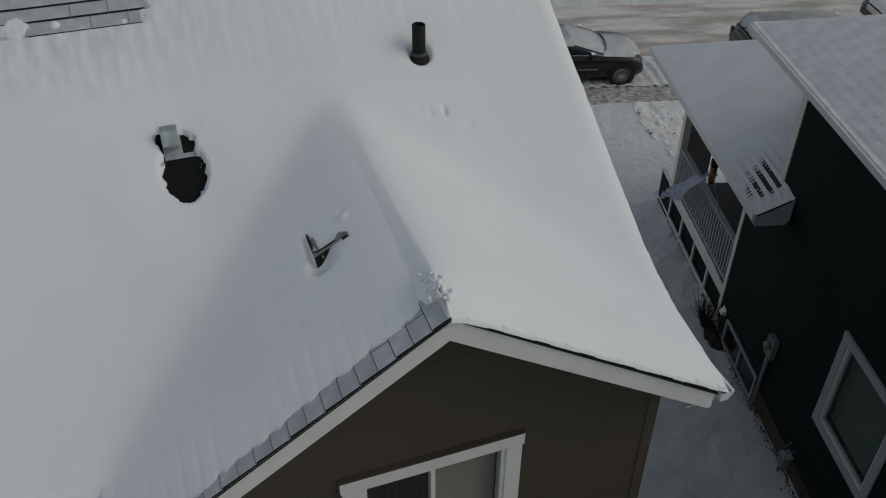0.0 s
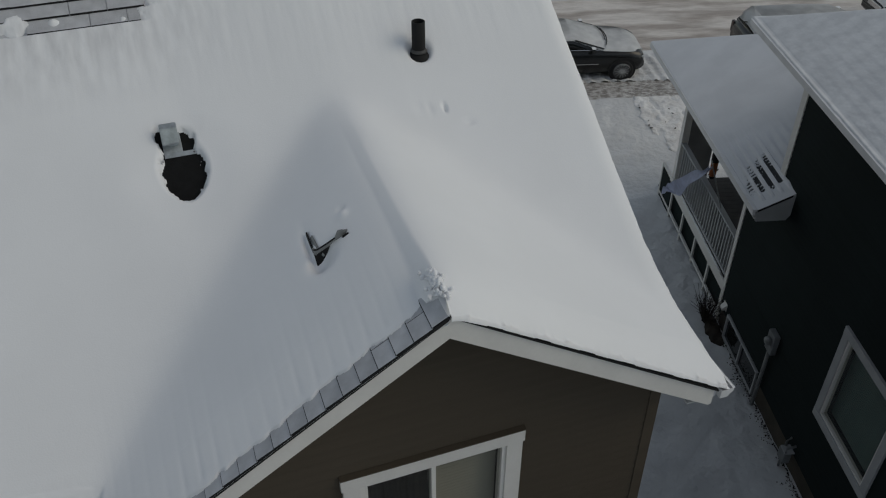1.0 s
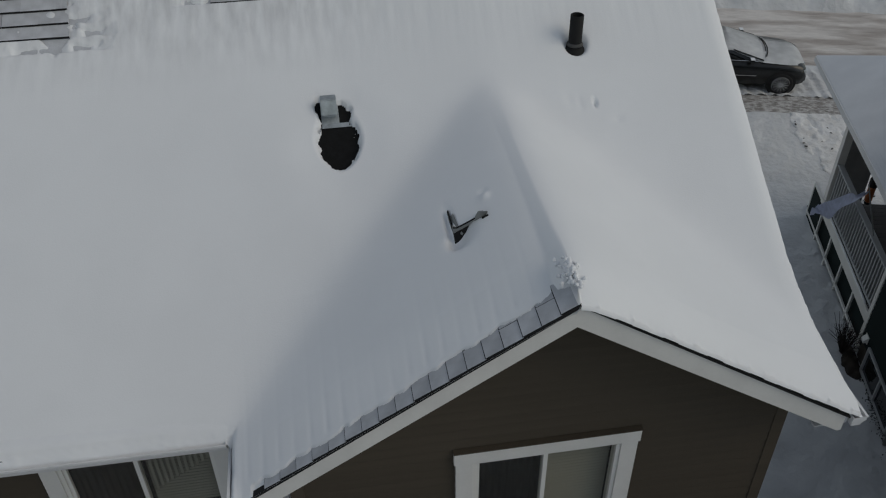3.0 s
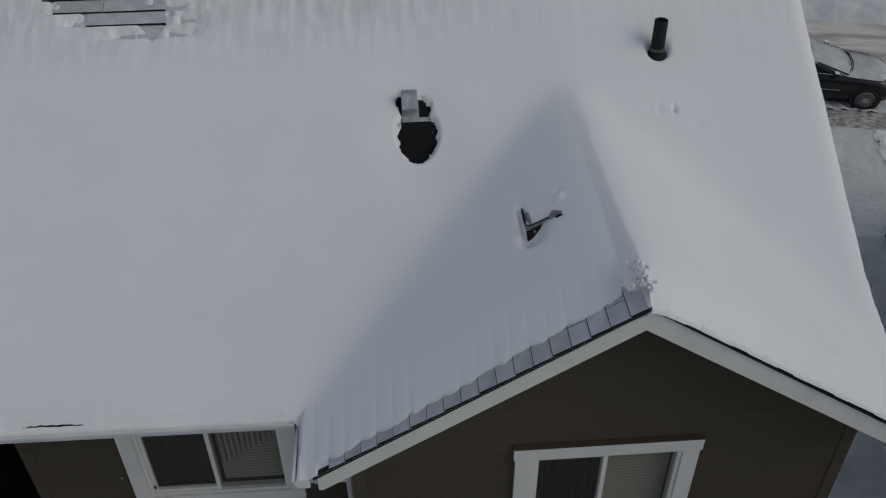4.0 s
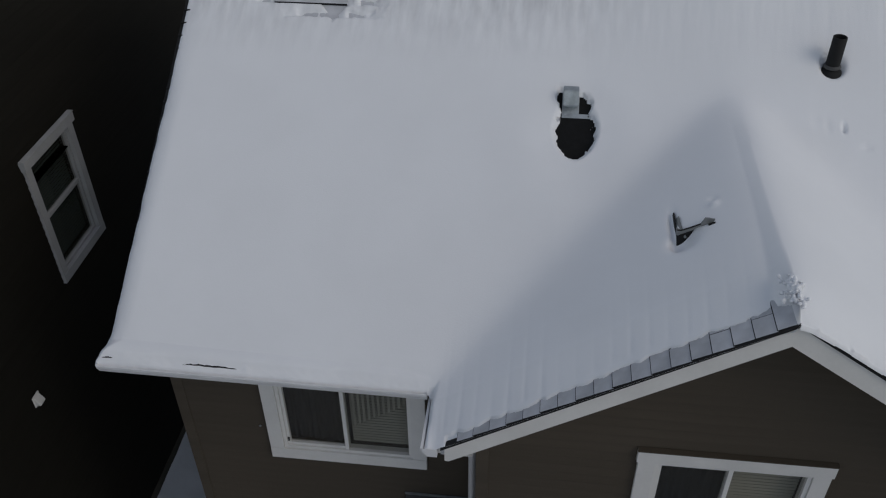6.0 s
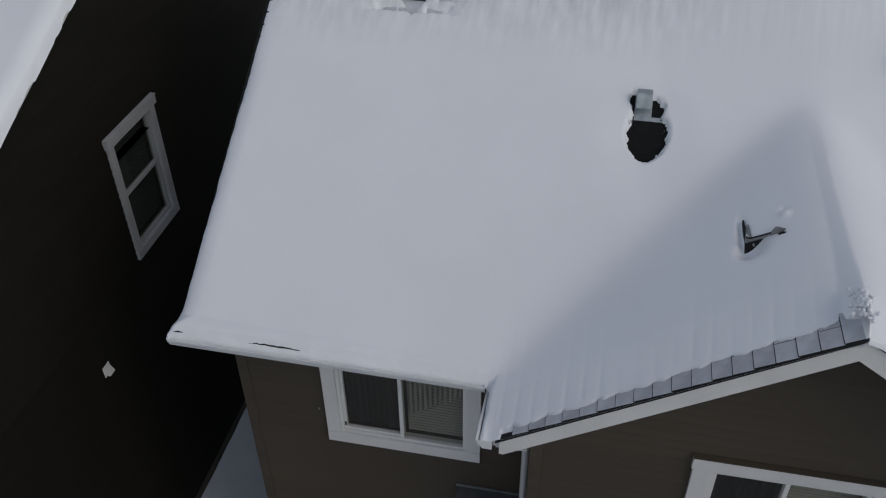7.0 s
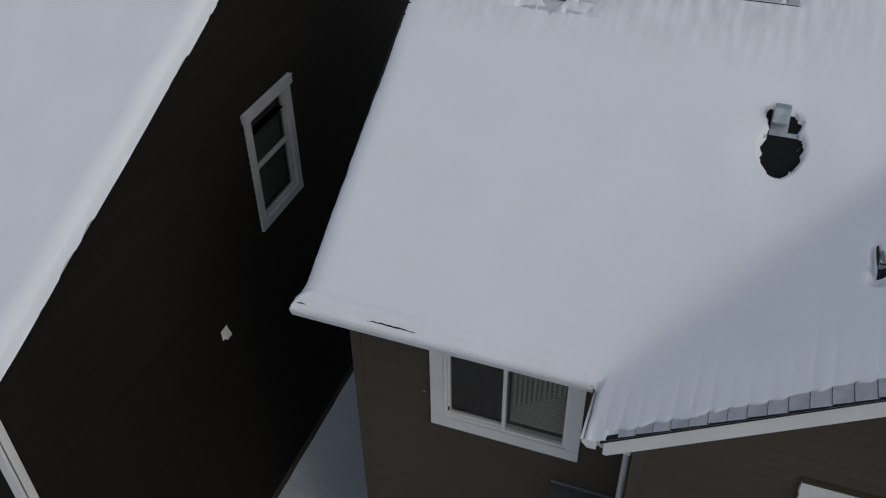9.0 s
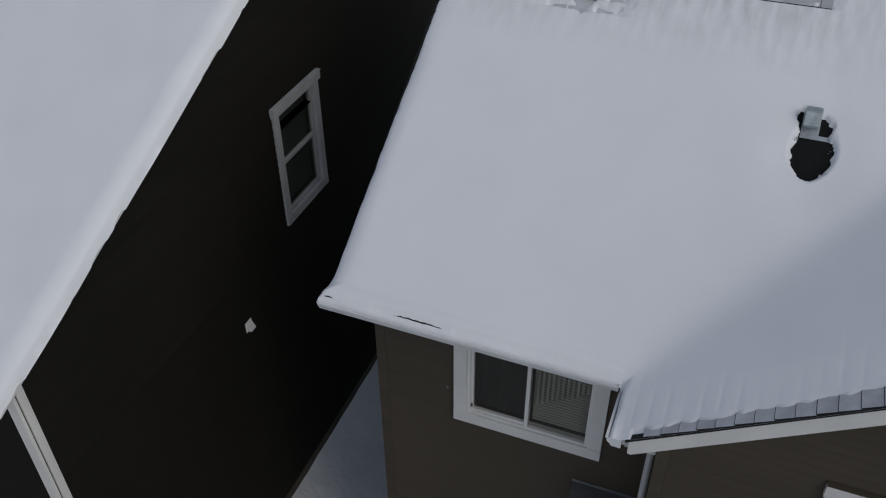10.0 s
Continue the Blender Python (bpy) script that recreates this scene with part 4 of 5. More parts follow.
l_rear = part("wall", block((-14.5, LY0 + 0.016, 0), (LX - 0.202, LY0 + 0.20, 6.32)), BROWN_SHADED, left)
part("wall", block((-14.5, LY1 - 0.2, 0), (LX - 0.202, LY1, 6.32)), BROWN_SHADED, left)
part("wall", block((-14.7, LY0 + 0.02, 0), (-14.502, LY1, 6.32)), BROWN_SHADED, left)
part("foundation", block((-14.6, LY0 + 0.05, -0.3), (LX + 0.004, LY1 - 0.05, 0.56)), CONCRETE, left)
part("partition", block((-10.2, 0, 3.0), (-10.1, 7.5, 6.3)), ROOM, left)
siding(l_wall, "y", LX - 0.016, 1, lambda z0, z1: cut(max(LY0 + 0.09, l_eave_y + (z0 + 0.25 - l_eave_z) / l_slope), min(LY1 - 0.1, 2 * l_ridge - l_eave_y - (z0 + 0.25 - l_eave_z) / l_slope), z0, z1, [(LWIN[0] + 0.03, LWIN[1] - 0.03, LWIN[2] + 0.09, LWIN[3] - 0.09)]), 0.5, 8.40, BROWN_SHADED)
siding(l_rear, "x", LY0 + 0.016, -1, lambda z0, z1: [(-14.4, LX - 0.10)], 0.5, 6.30, BROWN_SHADED)
bm = bmesh.new()
box(bm, (LX - 0.12, LY0 - 0.02, 0.45), (LX - 0.001, LY0 + 0.012, 6.36), 0.004)
part("corner_board", bm, WHITE, left, "white corner board")
part("corner_board", block((LX - 0.012, LY0 + 0.024, 0.45), (LX + 0.018, LY0 + 0.100, 6.42), 0.004), WHITE, left, "white corner board")
# white trim given the grey material to carry this wall's shade
window(left, pose(LX, LWIN[1], LWIN[2], 0, 0, 90) @ pose(LWIN[0] - LWIN[1], 0, 0), LWIN[1] - LWIN[0], LWIN[3] - LWIN[2], LT, GREY_TRIM, "hung", 0.025, "window of two stacked panes, its wide white trim greyed for shade")
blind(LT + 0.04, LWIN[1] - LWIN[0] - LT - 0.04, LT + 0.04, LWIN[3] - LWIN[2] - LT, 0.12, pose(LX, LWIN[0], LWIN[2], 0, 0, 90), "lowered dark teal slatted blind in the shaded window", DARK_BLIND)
slab = [(l_eave_y, l_eave_z), (l_ridge, l_eave_z + l_slope * (l_ridge - l_eave_y)), (2 * l_ridge - l_eave_y, l_eave_z)]
for (y0, z0), (y1, z1) in zip(slab, slab[1:]):
    part("roof", prism(bmesh.new(), [(-15, y0, z0), (-15, y1, z1), (-15, y1, z1 - 0.10), (-15, y0, z0 - 0.10)], (15 - 7.09, 0, 0)), SHINGLE, left)
    part("rake_board", prism(bmesh.new(), [(-7.088, y0, z0 - 0.012), (-7.088, y1, z1 - 0.012), (-7.088, y1, z1 - 0.10), (-7.088, y0, z0 - 0.10)], (0.03, 0, 0)), WHITE, left, "white rake board")
    part("soffit", prism(bmesh.new(), [(-7.19, y0, z0 - 0.105), (-7.19, y1, z1 - 0.105), (-7.19, y1, z1 - 0.115), (-7.19, y0, z0 - 0.115)], (0.10, 0, 0)), SOFFIT, left)
lx, ly = np.concatenate([np.arange(-15.02, -12.0, 0.08), np.arange(-12.0, -7.3, 0.03), np.arange(-7.3, -7.005, 0.012)]), np.concatenate([np.arange(l_eave_y - 0.06, l_ridge + 0.6, 0.03), np.arange(l_ridge + 0.6, 2 * l_ridge - l_eave_y + 0.06, 0.06)])
LXX, LYY = np.meshgrid(lx, ly)
le = np.minimum(np.minimum(-7.015 - LXX, LXX + 15.02), np.minimum(LYY, 2 * l_ridge - LYY) - l_eave_y + 0.06)
lq = np.clip((le + 0.012 * ripple(LXX, LYY, 81, 0.8, 3)) / 0.20, 0, 1)
lz = l_eave_z + l_slope * (l_ridge - l_eave_y - np.sqrt((LYY - l_ridge) ** 2 + 0.03)) + 0.15 * np.sqrt(np.clip(1 - (1 - lq) ** 2, 0, 1)) + 0.008 * ripple(LXX, LYY, 82, 1.2, 2) - 0.05 * (le < 0.02)
snow_l = field("roof_snow", lx, ly, lz, SNOW)
tagged(snow_l, "smooth thick snow on the neighbouring roof", "snow", kind="stuff")
hood = thing("wall_vent", "small white plastic vent hood on shade-darkened siding", "vent", pose(LX + 0.001, 1.93, 4.19))
bm = prism(bmesh.new(), [(0, -0.055, 0.115), (0.015, -0.055, 0.115), (0.07, -0.055, 0.022), (0.07, -0.055, 0.0), (0, -0.055, 0.0)], (0, 0.11, 0))
bmesh.ops.bevel(bm, geom=bm.edges[:], offset=0.006, segments=2, affect="EDGES")
part("cowl", bm, VINYL, hood)
part("plate", block((0, -0.068, -0.022), (0.010, 0.068, 0.13), 0.003), VINYL, hood)


# ---- neighbour on the right: dark siding, front porch; in the street's own axes ----
RU0 = 5.90
right = thing("house", "charcoal-sided neighbouring house with a snowy hip roof and porch", "house", SKEW)
RWIN = (2.72, 4.33, 1.58, 3.36)
RT = 0.135
BWIN = (6.06, 7.58, 0.02, 0.60)
r_wall = wall_with_hole("wall", -4.0, 7.16, 0.45, 5.98, RU0 + 0.016, RU0 + 0.2, [(RWIN[0] + RT - 0.01, RWIN[1] - RT + 0.01, RWIN[2] + RT - 0.01, RWIN[3] - RT + 0.01)], CHARCOAL, right, "y")
part("wall", block((RU0 + 0.016, 7.162, 0.45), (RU0 + 0.2, 8.05, 3.95)), CHARCOAL, right)
part("wall", block((RU0 + 0.202, 6.98, 3.6), (12.3, 7.16, 5.98)), CHARCOAL, right)
part("wall", block((RU0 + 0.202, 7.87, 0.45), (12.3, 8.05, 3.95)), CHARCOAL, right)
part("wall", block((12.302, -4.0, 0.45), (12.5, 8.05, 5.98)), CHARCOAL, right)
part("wall", block((RU0 + 0.202, -4.0, 0.45), (12.3, -3.8, 5.98)), CHARCOAL, right)
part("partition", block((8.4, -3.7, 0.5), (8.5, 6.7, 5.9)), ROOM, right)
part("foundation", block((RU0 + 0.05, -3.95, -0.3), (12.4, 8.0, 0.449)), CONCRETE, right)
siding(r_wall, "y", RU0 + 0.016, -1, lambda z0, z1: cut(-3.9, 7.16 if z0 > 3.95 else 8.02, z0, z1, [(RWIN[0] + 0.03, RWIN[1] - 0.03, RWIN[2] + 0.10, RWIN[3] - 0.10), (BWIN[0], BWIN[1], BWIN[2], BWIN[3])]), 0.45, 5.95, CHARCOAL)
window(right, pose(RU0, RWIN[1], RWIN[2], 0, 0, -90), RWIN[1] - RWIN[0], RWIN[3] - RWIN[2], RT, GREY_TRIM, "single", 0.0, "pale-trimmed window with a closed blind")
blind(RT + 0.02, RWIN[1] - RWIN[0] - RT - 0.02, RT + 0.02, RWIN[3] - RWIN[2] - RT, 0.15, SKEW @ pose(RU0, RWIN[1], RWIN[2], 0, 0, -90), "closed grey-green slatted blind", GREY_GREEN, 0.043)
# the low basement window
bwin = part("window", block((RU0 + 0.01, BWIN[0], BWIN[2]), (RU0 + 0.045, BWIN[1], BWIN[3])), DARK_GLASS, right, "low basement window in a pale frame")
for lo, hi in (((BWIN[0], BWIN[2]), (BWIN[1], BWIN[2] + 0.04)), ((BWIN[0], BWIN[3] - 0.04), (BWIN[1], BWIN[3])), ((BWIN[0], BWIN[2] + 0.04), (BWIN[0] + 0.04, BWIN[3] - 0.04)), ((BWIN[1] - 0.04, BWIN[2] + 0.04), (BWIN[1], BWIN[3] - 0.04)), (((BWIN[0] + BWIN[1]) / 2 - 0.02, BWIN[2] + 0.04), ((BWIN[0] + BWIN[1]) / 2 + 0.02, BWIN[3] - 0.04))):
    part("frame", block((RU0 - 0.03, lo[0], lo[1]), (RU0 + 0.03, hi[0], hi[1]), 0.004), GREY_TRIM, bwin)
part("corner_board", block((RU0 - 0.014, 7.03, 3.95), (RU0 + 0.014, 7.19, 5.98), 0.004), WHITE, right, "white corner board")
part("corner_board", block((RU0 - 0.014, 7.98, 0.5), (RU0 + 0.014, 8.09, 3.6), 0.004), WHITE, right, "white corner board")


def hip(name, u0, u1, v0, v1, z, slope, parent, thick=0.14, front_only=False):
    """A hipped roof slab over a rectangle of eaves."""
    half = (u1 - u0) / 2
    um, top = (u0 + u1) / 2, z + slope * half
    back = v0 if front_only else v0 + half
    bm = bmesh.new()
    for dz in (0, -thick):
        a, b, c, d = [bm.verts.new((u, v, z + dz)) for u, v in ((u0, v0), (u1, v0), (u1, v1), (u0, v1))]
        e, f = bm.verts.new((um, back, top + dz)), bm.verts.new((um, v1 - half, top + dz))
        for q in ((a, b, e), (b, c, f, e), (c, d, f), (d, a, e, f)):
            bm.faces.new(q if dz == 0 else q[::-1])
        rim = [a, b, c, d]
        if dz == 0:
            first = rim
        else:
            for i in range(4):
                bm.faces.new((first[i], first[(i + 1) % 4], rim[(i + 1) % 4], rim[i]))
    return part(name, bm, DARK_SHINGLE, parent)


def hip_height(U, V, u0, u1, v0, v1, z, slope, front_only=False):
    d = np.minimum(np.minimum(U - u0, u1 - U), v1 - V)
    if not front_only:
        d = np.minimum(d, V - v0)
    return z + slope * d, d


MAIN_R = (5.52, 12.85, -4.5, 8.42, 6.05, 0.50)
PORCH_R = (5.36, 12.6, 6.60, 12.62, 3.72, 0.52)
hip("roof", *MAIN_R, right, 0.06)
hip("porch_roof", *PORCH_R, right, front_only=True)
part("fascia", block((5.48, -4.5, 5.955), (5.515, 8.42, 6.045), 0.003), WHITE, right)
part("fascia", block((5.516, 8.422, 5.955), (12.85, 8.45, 6.045), 0.003), WHITE, right)
part("soffit", block((5.52, -4.4, 5.96), (12.8, 8.4, 5.975)), SOFFIT, right)
part("gutter", block((5.40, -4.5, 5.965), (5.478, 8.45, 6.065), 0.006), GUTTER, right)
part("gutter", block((5.29, 6.58, 3.63), (5.358, 12.66, 3.745), 0.006), GUTTER, right)
part("fascia", block((5.36, 12.622, 3.58), (12.6, 12.65, 3.71), 0.003), WHITE, right)
bm = prism(bmesh.new(), [(5.33, 6.59, 3.70), (5.90, 6.59, 4.00), (5.90, 6.59, 3.62), (5.84, 6.59, 3.53), (5.36, 6.59, 3.53)], (0, -0.03, 0))
# black strip put in for the dark slit between snow and return board
part("drip_edge", prism(bmesh.new(), [(5.36, 6.585, 3.735), (5.86, 6.585, 3.995), (5.86, 6.585, 3.965), (5.36, 6.585, 3.705)], (0, -0.025, 0)), EDGE_AND_SHADE, right)
part("return_board", bm, GREY_TRIM, right, "pale boxed end of the porch eave")
part("soffit", block((5.36, 6.62, 3.53), (6.30, 12.58, 3.55)), SOFFIT, right)

uu, vv = np.concatenate([np.arange(5.40, 5.62, 0.008), np.arange(5.62, 9.2, 0.022), np.arange(9.2, 12.96, 0.05)]), np.arange(-4.60, 8.52, 0.03)
UU, VV = np.meshgrid(uu, vv)
hz, hd = hip_height(UU, VV, 5.52, 12.85, -4.5, 8.42, 6.05, 0.50)
courses = (0.012 * (0.5 - ((hd / 0.131) % 1.0)) + 0.005 * ripple(UU * 2, VV, 91, 0.14, 4)) * np.clip((9.0 - VV) / 6 - (UU - 5.4) * 0.08, 0.1, 1)
hq = np.clip((hd + 0.10 + 0.004 * ripple(UU, VV, 92, 0.3, 3)) / 0.025, 0, 1)
crease_r = np.exp(-(((hd + 0.005) / 0.010) ** 2)) * np.clip(0.5 + ripple(UU, VV, 93, 0.9, 3), 0, 1)     # where the roof's snow has parted from the gutter's
snow_r = field("roof_snow", uu, vv, np.maximum(hz, 6.035) + 0.050 * np.sqrt(hq) - 0.05 * (hq < 0.02) + courses * np.clip(hd / 0.1, 0, 1) - 0.004 * crease_r, THIN_SNOW, keep=hd > -0.105)
snow_r.matrix_world = SKEW
tagged(snow_r, "thin snow showing the shingle courses of the hip roof", "snow", kind="stuff")
uu, vv = np.concatenate([np.arange(5.28, 5.96, 0.006), np.arange(5.96, 9.5, 0.03), np.arange(9.5, 12.68, 0.06)]), np.concatenate([np.arange(6.57, 8.2, 0.008), np.arange(8.2, 12.68, 0.02)])
UU, VV = np.meshgrid(uu, vv)
hz, hd = hip_height(UU, VV, 5.36, 12.6, 6.60, 12.62, 3.72, 0.52, True)
ph = (hd / 0.132 + 0.15) % 1.0
thin_r = np.clip((8.9 - VV) / 1.1, 0, 1) ** 1.2
hq = np.clip((hd + 0.07) / 0.03, 0, 1)
# the snow thins towards the near end: a rib of it stays on each course's edge, and above the rib the shingles show, bare and black
end_cap = np.clip((VV - 6.93 - 0.06 * ripple(UU, VV, 96, 0.12, 2)) / 0.03, 0, 1)
rib = np.where(ph < 0.26, 1.0, np.clip(1 - (ph - 0.26) / 0.10, 0, 1) + np.clip((ph - 0.93) / 0.07, 0, 1))
body = (0.060 - 0.046 * thin_r) * np.sqrt(hq) + thin_r * 0.030 * rib * np.clip(hd / 0.04, 0, 1) * np.clip((VV - 6.70) / 0.15, 0, 1) + thin_r * 0.008 * (1 - end_cap)
fray = ripple(UU * 0.8, VV * 1.4, 97, 0.09, 3) + 0.6 * ripple(UU * 0.5, VV, 98, 0.045, 2)
worn = np.clip((7.75 + 0.5 * (hd - 0.3) - VV) / 0.45, 0, 1) * np.clip((hd - 0.02) / 0.40, 0, 1) ** 0.7
gone = (worn > 0.05) & (end_cap > 0.5) & (rib < 0.35) & (worn * 2.2 + 0.75 * fray > 0.70) & (UU < 5.92)
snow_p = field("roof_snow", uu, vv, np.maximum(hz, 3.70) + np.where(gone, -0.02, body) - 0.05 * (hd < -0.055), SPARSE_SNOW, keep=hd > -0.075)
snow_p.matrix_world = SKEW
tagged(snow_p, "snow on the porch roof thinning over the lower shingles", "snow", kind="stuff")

# porch
porch = thing("porch", "white-railed raised front porch with dark open skirting", "porch", SKEW)
PU = 5.96     # line of the porch's side
for i in range(24):
    part("deck_board", block((PU, 8.10 + i * 0.147, 0.89), (9.5, 8.10 + i * 0.147 + 0.140, 0.925)), DECK, porch)
part("rim", block((PU - 0.04, 8.06, 0.70), (PU - 0.002, 11.60, 0.92), 0.004), WHITE, porch)
part("rim", block((PU, 11.60, 0.70), (9.5, 11.64, 0.92), 0.004), WHITE, porch)
part("rim_snow", tube(bmesh.new(), [(PU - 0.016, 8.4 + 0.4 * k, 0.923 + 0.004 * math.sin(k * 2.1)) for k in range(9)], 0.020, 7), SNOW, porch, "thin line of snow on the deck's edge", True)
# solid dark sheet in place of the shaded hollow under the deck
part("skirt_backing", block((PU + 0.06, 8.06, -0.05), (PU + 0.08, 11.56, 0.695)), CHARCOAL, porch, "dark panel standing in for the shade below the deck")
part("skirt_rail", block((PU - 0.03, 8.06, 0.12), (PU + 0.01, 11.60, 0.18), 0.003), WHITE, porch)
for v in (8.10, 8.95, 9.80, 10.65, 11.48):
    part("skirt_post", block((PU - 0.03, v, -0.05), (PU + 0.01, v + 0.06, 0.698), 0.003), WHITE, porch)
part("top_rail", block((PU - 0.055, 8.06, 1.945), (PU + 0.055, 11.44, 1.985), 0.006), GREY_TRIM, porch)
part("bottom_rail", block((PU - 0.03, 8.06, 1.02), (PU + 0.03, 11.44, 1.07), 0.004), GREY_TRIM, porch)
me = mesh_of(block((-0.018, -0.018, 1.071), (0.018, 0.018, 1.944)), GREY_TRIM)
for i in range(27):
    piece("baluster", me, porch, pose(PU, 8.14 + i * 0.1235, 0))
for u, v in ((PU + 0.01, 11.52), (9.2, 11.52)):
    post = part("post", block((u - 0.075, v - 0.075, 0.926), (u + 0.075, v + 0.075, 3.53), 0.006), WHITE, porch)
    part("post_base", block((u - 0.10, v - 0.10, 0.927), (u + 0.10, v + 0.10, 1.06), 0.006), WHITE, post)
part("side_panel", block((PU + 0.10, 11.47, 0.927), (PU + 0.66, 11.51, 3.40), 0.004), PANEL, porch, "grey board panel beside the front post")
part("beam", block((PU - 0.06, 8.05, 3.36), (PU + 0.10, 11.9, 3.528), 0.004), WHITE, porch)

# front steps beside a boarded cheek, deep in snow
front_steps = thing("steps", "snow-covered front steps with a dark-boarded white-capped side", "steps", SKEW)
for k in range(4):
    part("step", block((PU + 0.10, 11.66 + k * 0.27, -0.05), (9.4, 11.66 + k * 0.27 + 0.268, 0.56 - k * 0.17), 0.006), DECK, front_steps)
    part("step_snow", block((PU + 0.09, 11.655 + k * 0.27, 0.561 - k * 0.17), (9.4, 11.66 + k * 0.27 + 0.275, 0.64 - k * 0.17), 0.03), SNOW, front_steps, "snow lying on the tread")
part("cheek", block((PU, 11.645, -0.05), (PU + 0.03, 12.36, 0.84)), CHARCOAL, front_steps, "dark boards")
part("cap_rail", block((PU - 0.02, 11.645, 0.841), (PU + 0.04, 12.38, 0.905), 0.006), WHITE, front_steps, "white cap rail")
part("foot_rail", block((PU - 0.012, 11.645, 0.10), (PU - 0.001, 12.38, 0.16), 0.003), WHITE, front_steps, "white foot rail")
part("end_post", block((PU - 0.01, 12.361, -0.05), (PU + 0.04, 12.42, 0.84), 0.004), WHITE, front_steps, "white end post")

# flag hanging from a pole on the porch rail
flag = thing("flag", "pale lavender flag drooping from a pole over the rail", "flag", SKEW)
part("pole", tube(bmesh.new(), [(5.96, 9.05, 1.97), (5.60, 9.15, 3.02)], 0.012, 8), GREY_METAL, flag)
bm = bmesh.new()
rows = []
for i in range(25):
    s = i / 24
    c = Vector((5.62 - 0.08 * s, 9.16 + 1.85 * s, 2.85 - 1.75 * s - 0.10 * math.sin(3.1 * s)))
    rows.append([bm.verts.new(c + Vector((0.05 * math.sin(9 * s + 4 * t), 0.10 * t + (0.10 * math.sin(11 * t) if i > 21 else 0), -0.52 * t * (0.22 + 0.85 * math.sin(2.7 * s + 0.15) ** 2) + 0.035 * math.sin(13 * s + 7 * t)))) for t in (-0.5, -0.3, -0.1, 0.1, 0.3, 0.5)])
for a, b in zip(rows, rows[1:]):
    for k in range(5):
        bm.faces.new((a[k], a[k + 1], b[k + 1], b[k]))
bmesh.ops.solidify(bm, geom=bm.faces[:], thickness=0.004)
part("cloth", bm, FLAG, flag, smooth=True)
lantern = thing("porch_lantern", "orange lantern with a black cap hanging under the porch roof", "lantern", SKEW @ pose(6.22, 10.33, 1.86))
part("top", lathe(bmesh.new(), [(0.008, 1.67), (0.008, 0.62), (0.05, 0.60), (0.085, 0.50), (0.08, 0.35)], sides=12), ABS, lantern)
part("body", lathe(bmesh.new(), [(0.05, 0.0), (0.07, 0.03), (0.07, 0.33), (0.06, 0.349)], sides=12), ORANGE, lantern)
part("foot", lathe(bmesh.new(), [(0.05, -0.05), (0.06, -0.02), (0.045, -0.001)], sides=12), ABS, lantern)
pot = thing("planter", "dark round planter on the porch deck", "planter", SKEW @ pose(6.50, 8.75, 0.926))
part("tub", lathe(bmesh.new(), [(0.20, 0.0), (0.28, 0.50), (0.30, 0.52), (0.27, 0.53), (0.25, 0.46)], sides=20), RUBBER, pot, smooth=True)
part("soil", lathe(bmesh.new(), [(0.258, 0.455), (0.15, 0.475), (0.0, 0.48)], sides=20), DECK, pot)

# meters and pipes on the charcoal wall
meter = thing("electric_meter", "grey electric meter box with a conduit on charcoal siding", "meter", SKEW @ pose(RU0 - 0.002, 5.86, 1.25))
part("box", block((-0.10, -0.12, 0.10), (0.0, 0.12, 0.50), 0.012), GREY_BOX, meter)
part("dial", lathe(bmesh.new(), [(0.075, 0.0), (0.075, -0.05), (0.06, -0.08), (0.0, -0.085)], (-0.10, 0.0, 0.34), 20, 0), GREY_METAL, meter, "round metal meter dial", True)
part("conduit", tube(bmesh.new(), [(-0.05, 0.02, 0.11), (-0.05, 0.02, -1.25)], 0.032, 12), GREY_METAL, meter, smooth=True)
gas = thing("gas_meter", "pale grey gas meter with bent pipes low on the wall", "meter", SKEW @ pose(RU0 - 0.002, 4.47, 0.0))
part("case", block((-0.17, -0.09, 0.28), (-0.04, 0.11, 0.50), 0.02), GREY_BOX, gas)
part("inlet", tube(bmesh.new(), [(-0.08, 0.09, -0.10), (-0.08, 0.09, 0.62), (-0.02, 0.09, 0.70)], 0.02, 8), GREY_METAL, gas, smooth=True)
part("outlet", tube(bmesh.new(), [(-0.14, -0.06, 0.50), (-0.14, -0.06, 0.62), (0.0, -0.06, 0.66)], 0.02, 8), GREY_METAL, gas, smooth=True)
part("shield", block((-0.16, -0.09, 0.505), (0.0, 0.10, 0.52), 0.004), GREY_TRIM, gas)
dryer = thing("wall_vent", "small white vent cap beside the porch corner", "vent", SKEW @ pose(RU0 - 0.001, 7.78, 0.62))
part("plate", block((-0.012, -0.08, -0.08), (0.0, 0.08, 0.08), 0.003), VINYL, dryer)
part("cowl", prism(bmesh.new(), [(-0.012, -0.06, 0.06), (-0.08, -0.06, -0.02), (-0.08, -0.06, -0.06), (-0.012, -0.06, -0.06)], (0, 0.12, 0)), VINYL, dryer)

# bare shrub beside the porch
shrub = thing("shrub", "small bare shrub with dark leafless stems beside the porch", "shrub", SKEW @ pose(5.70, 8.05, -0.02))
rs = np.random.RandomState(17)
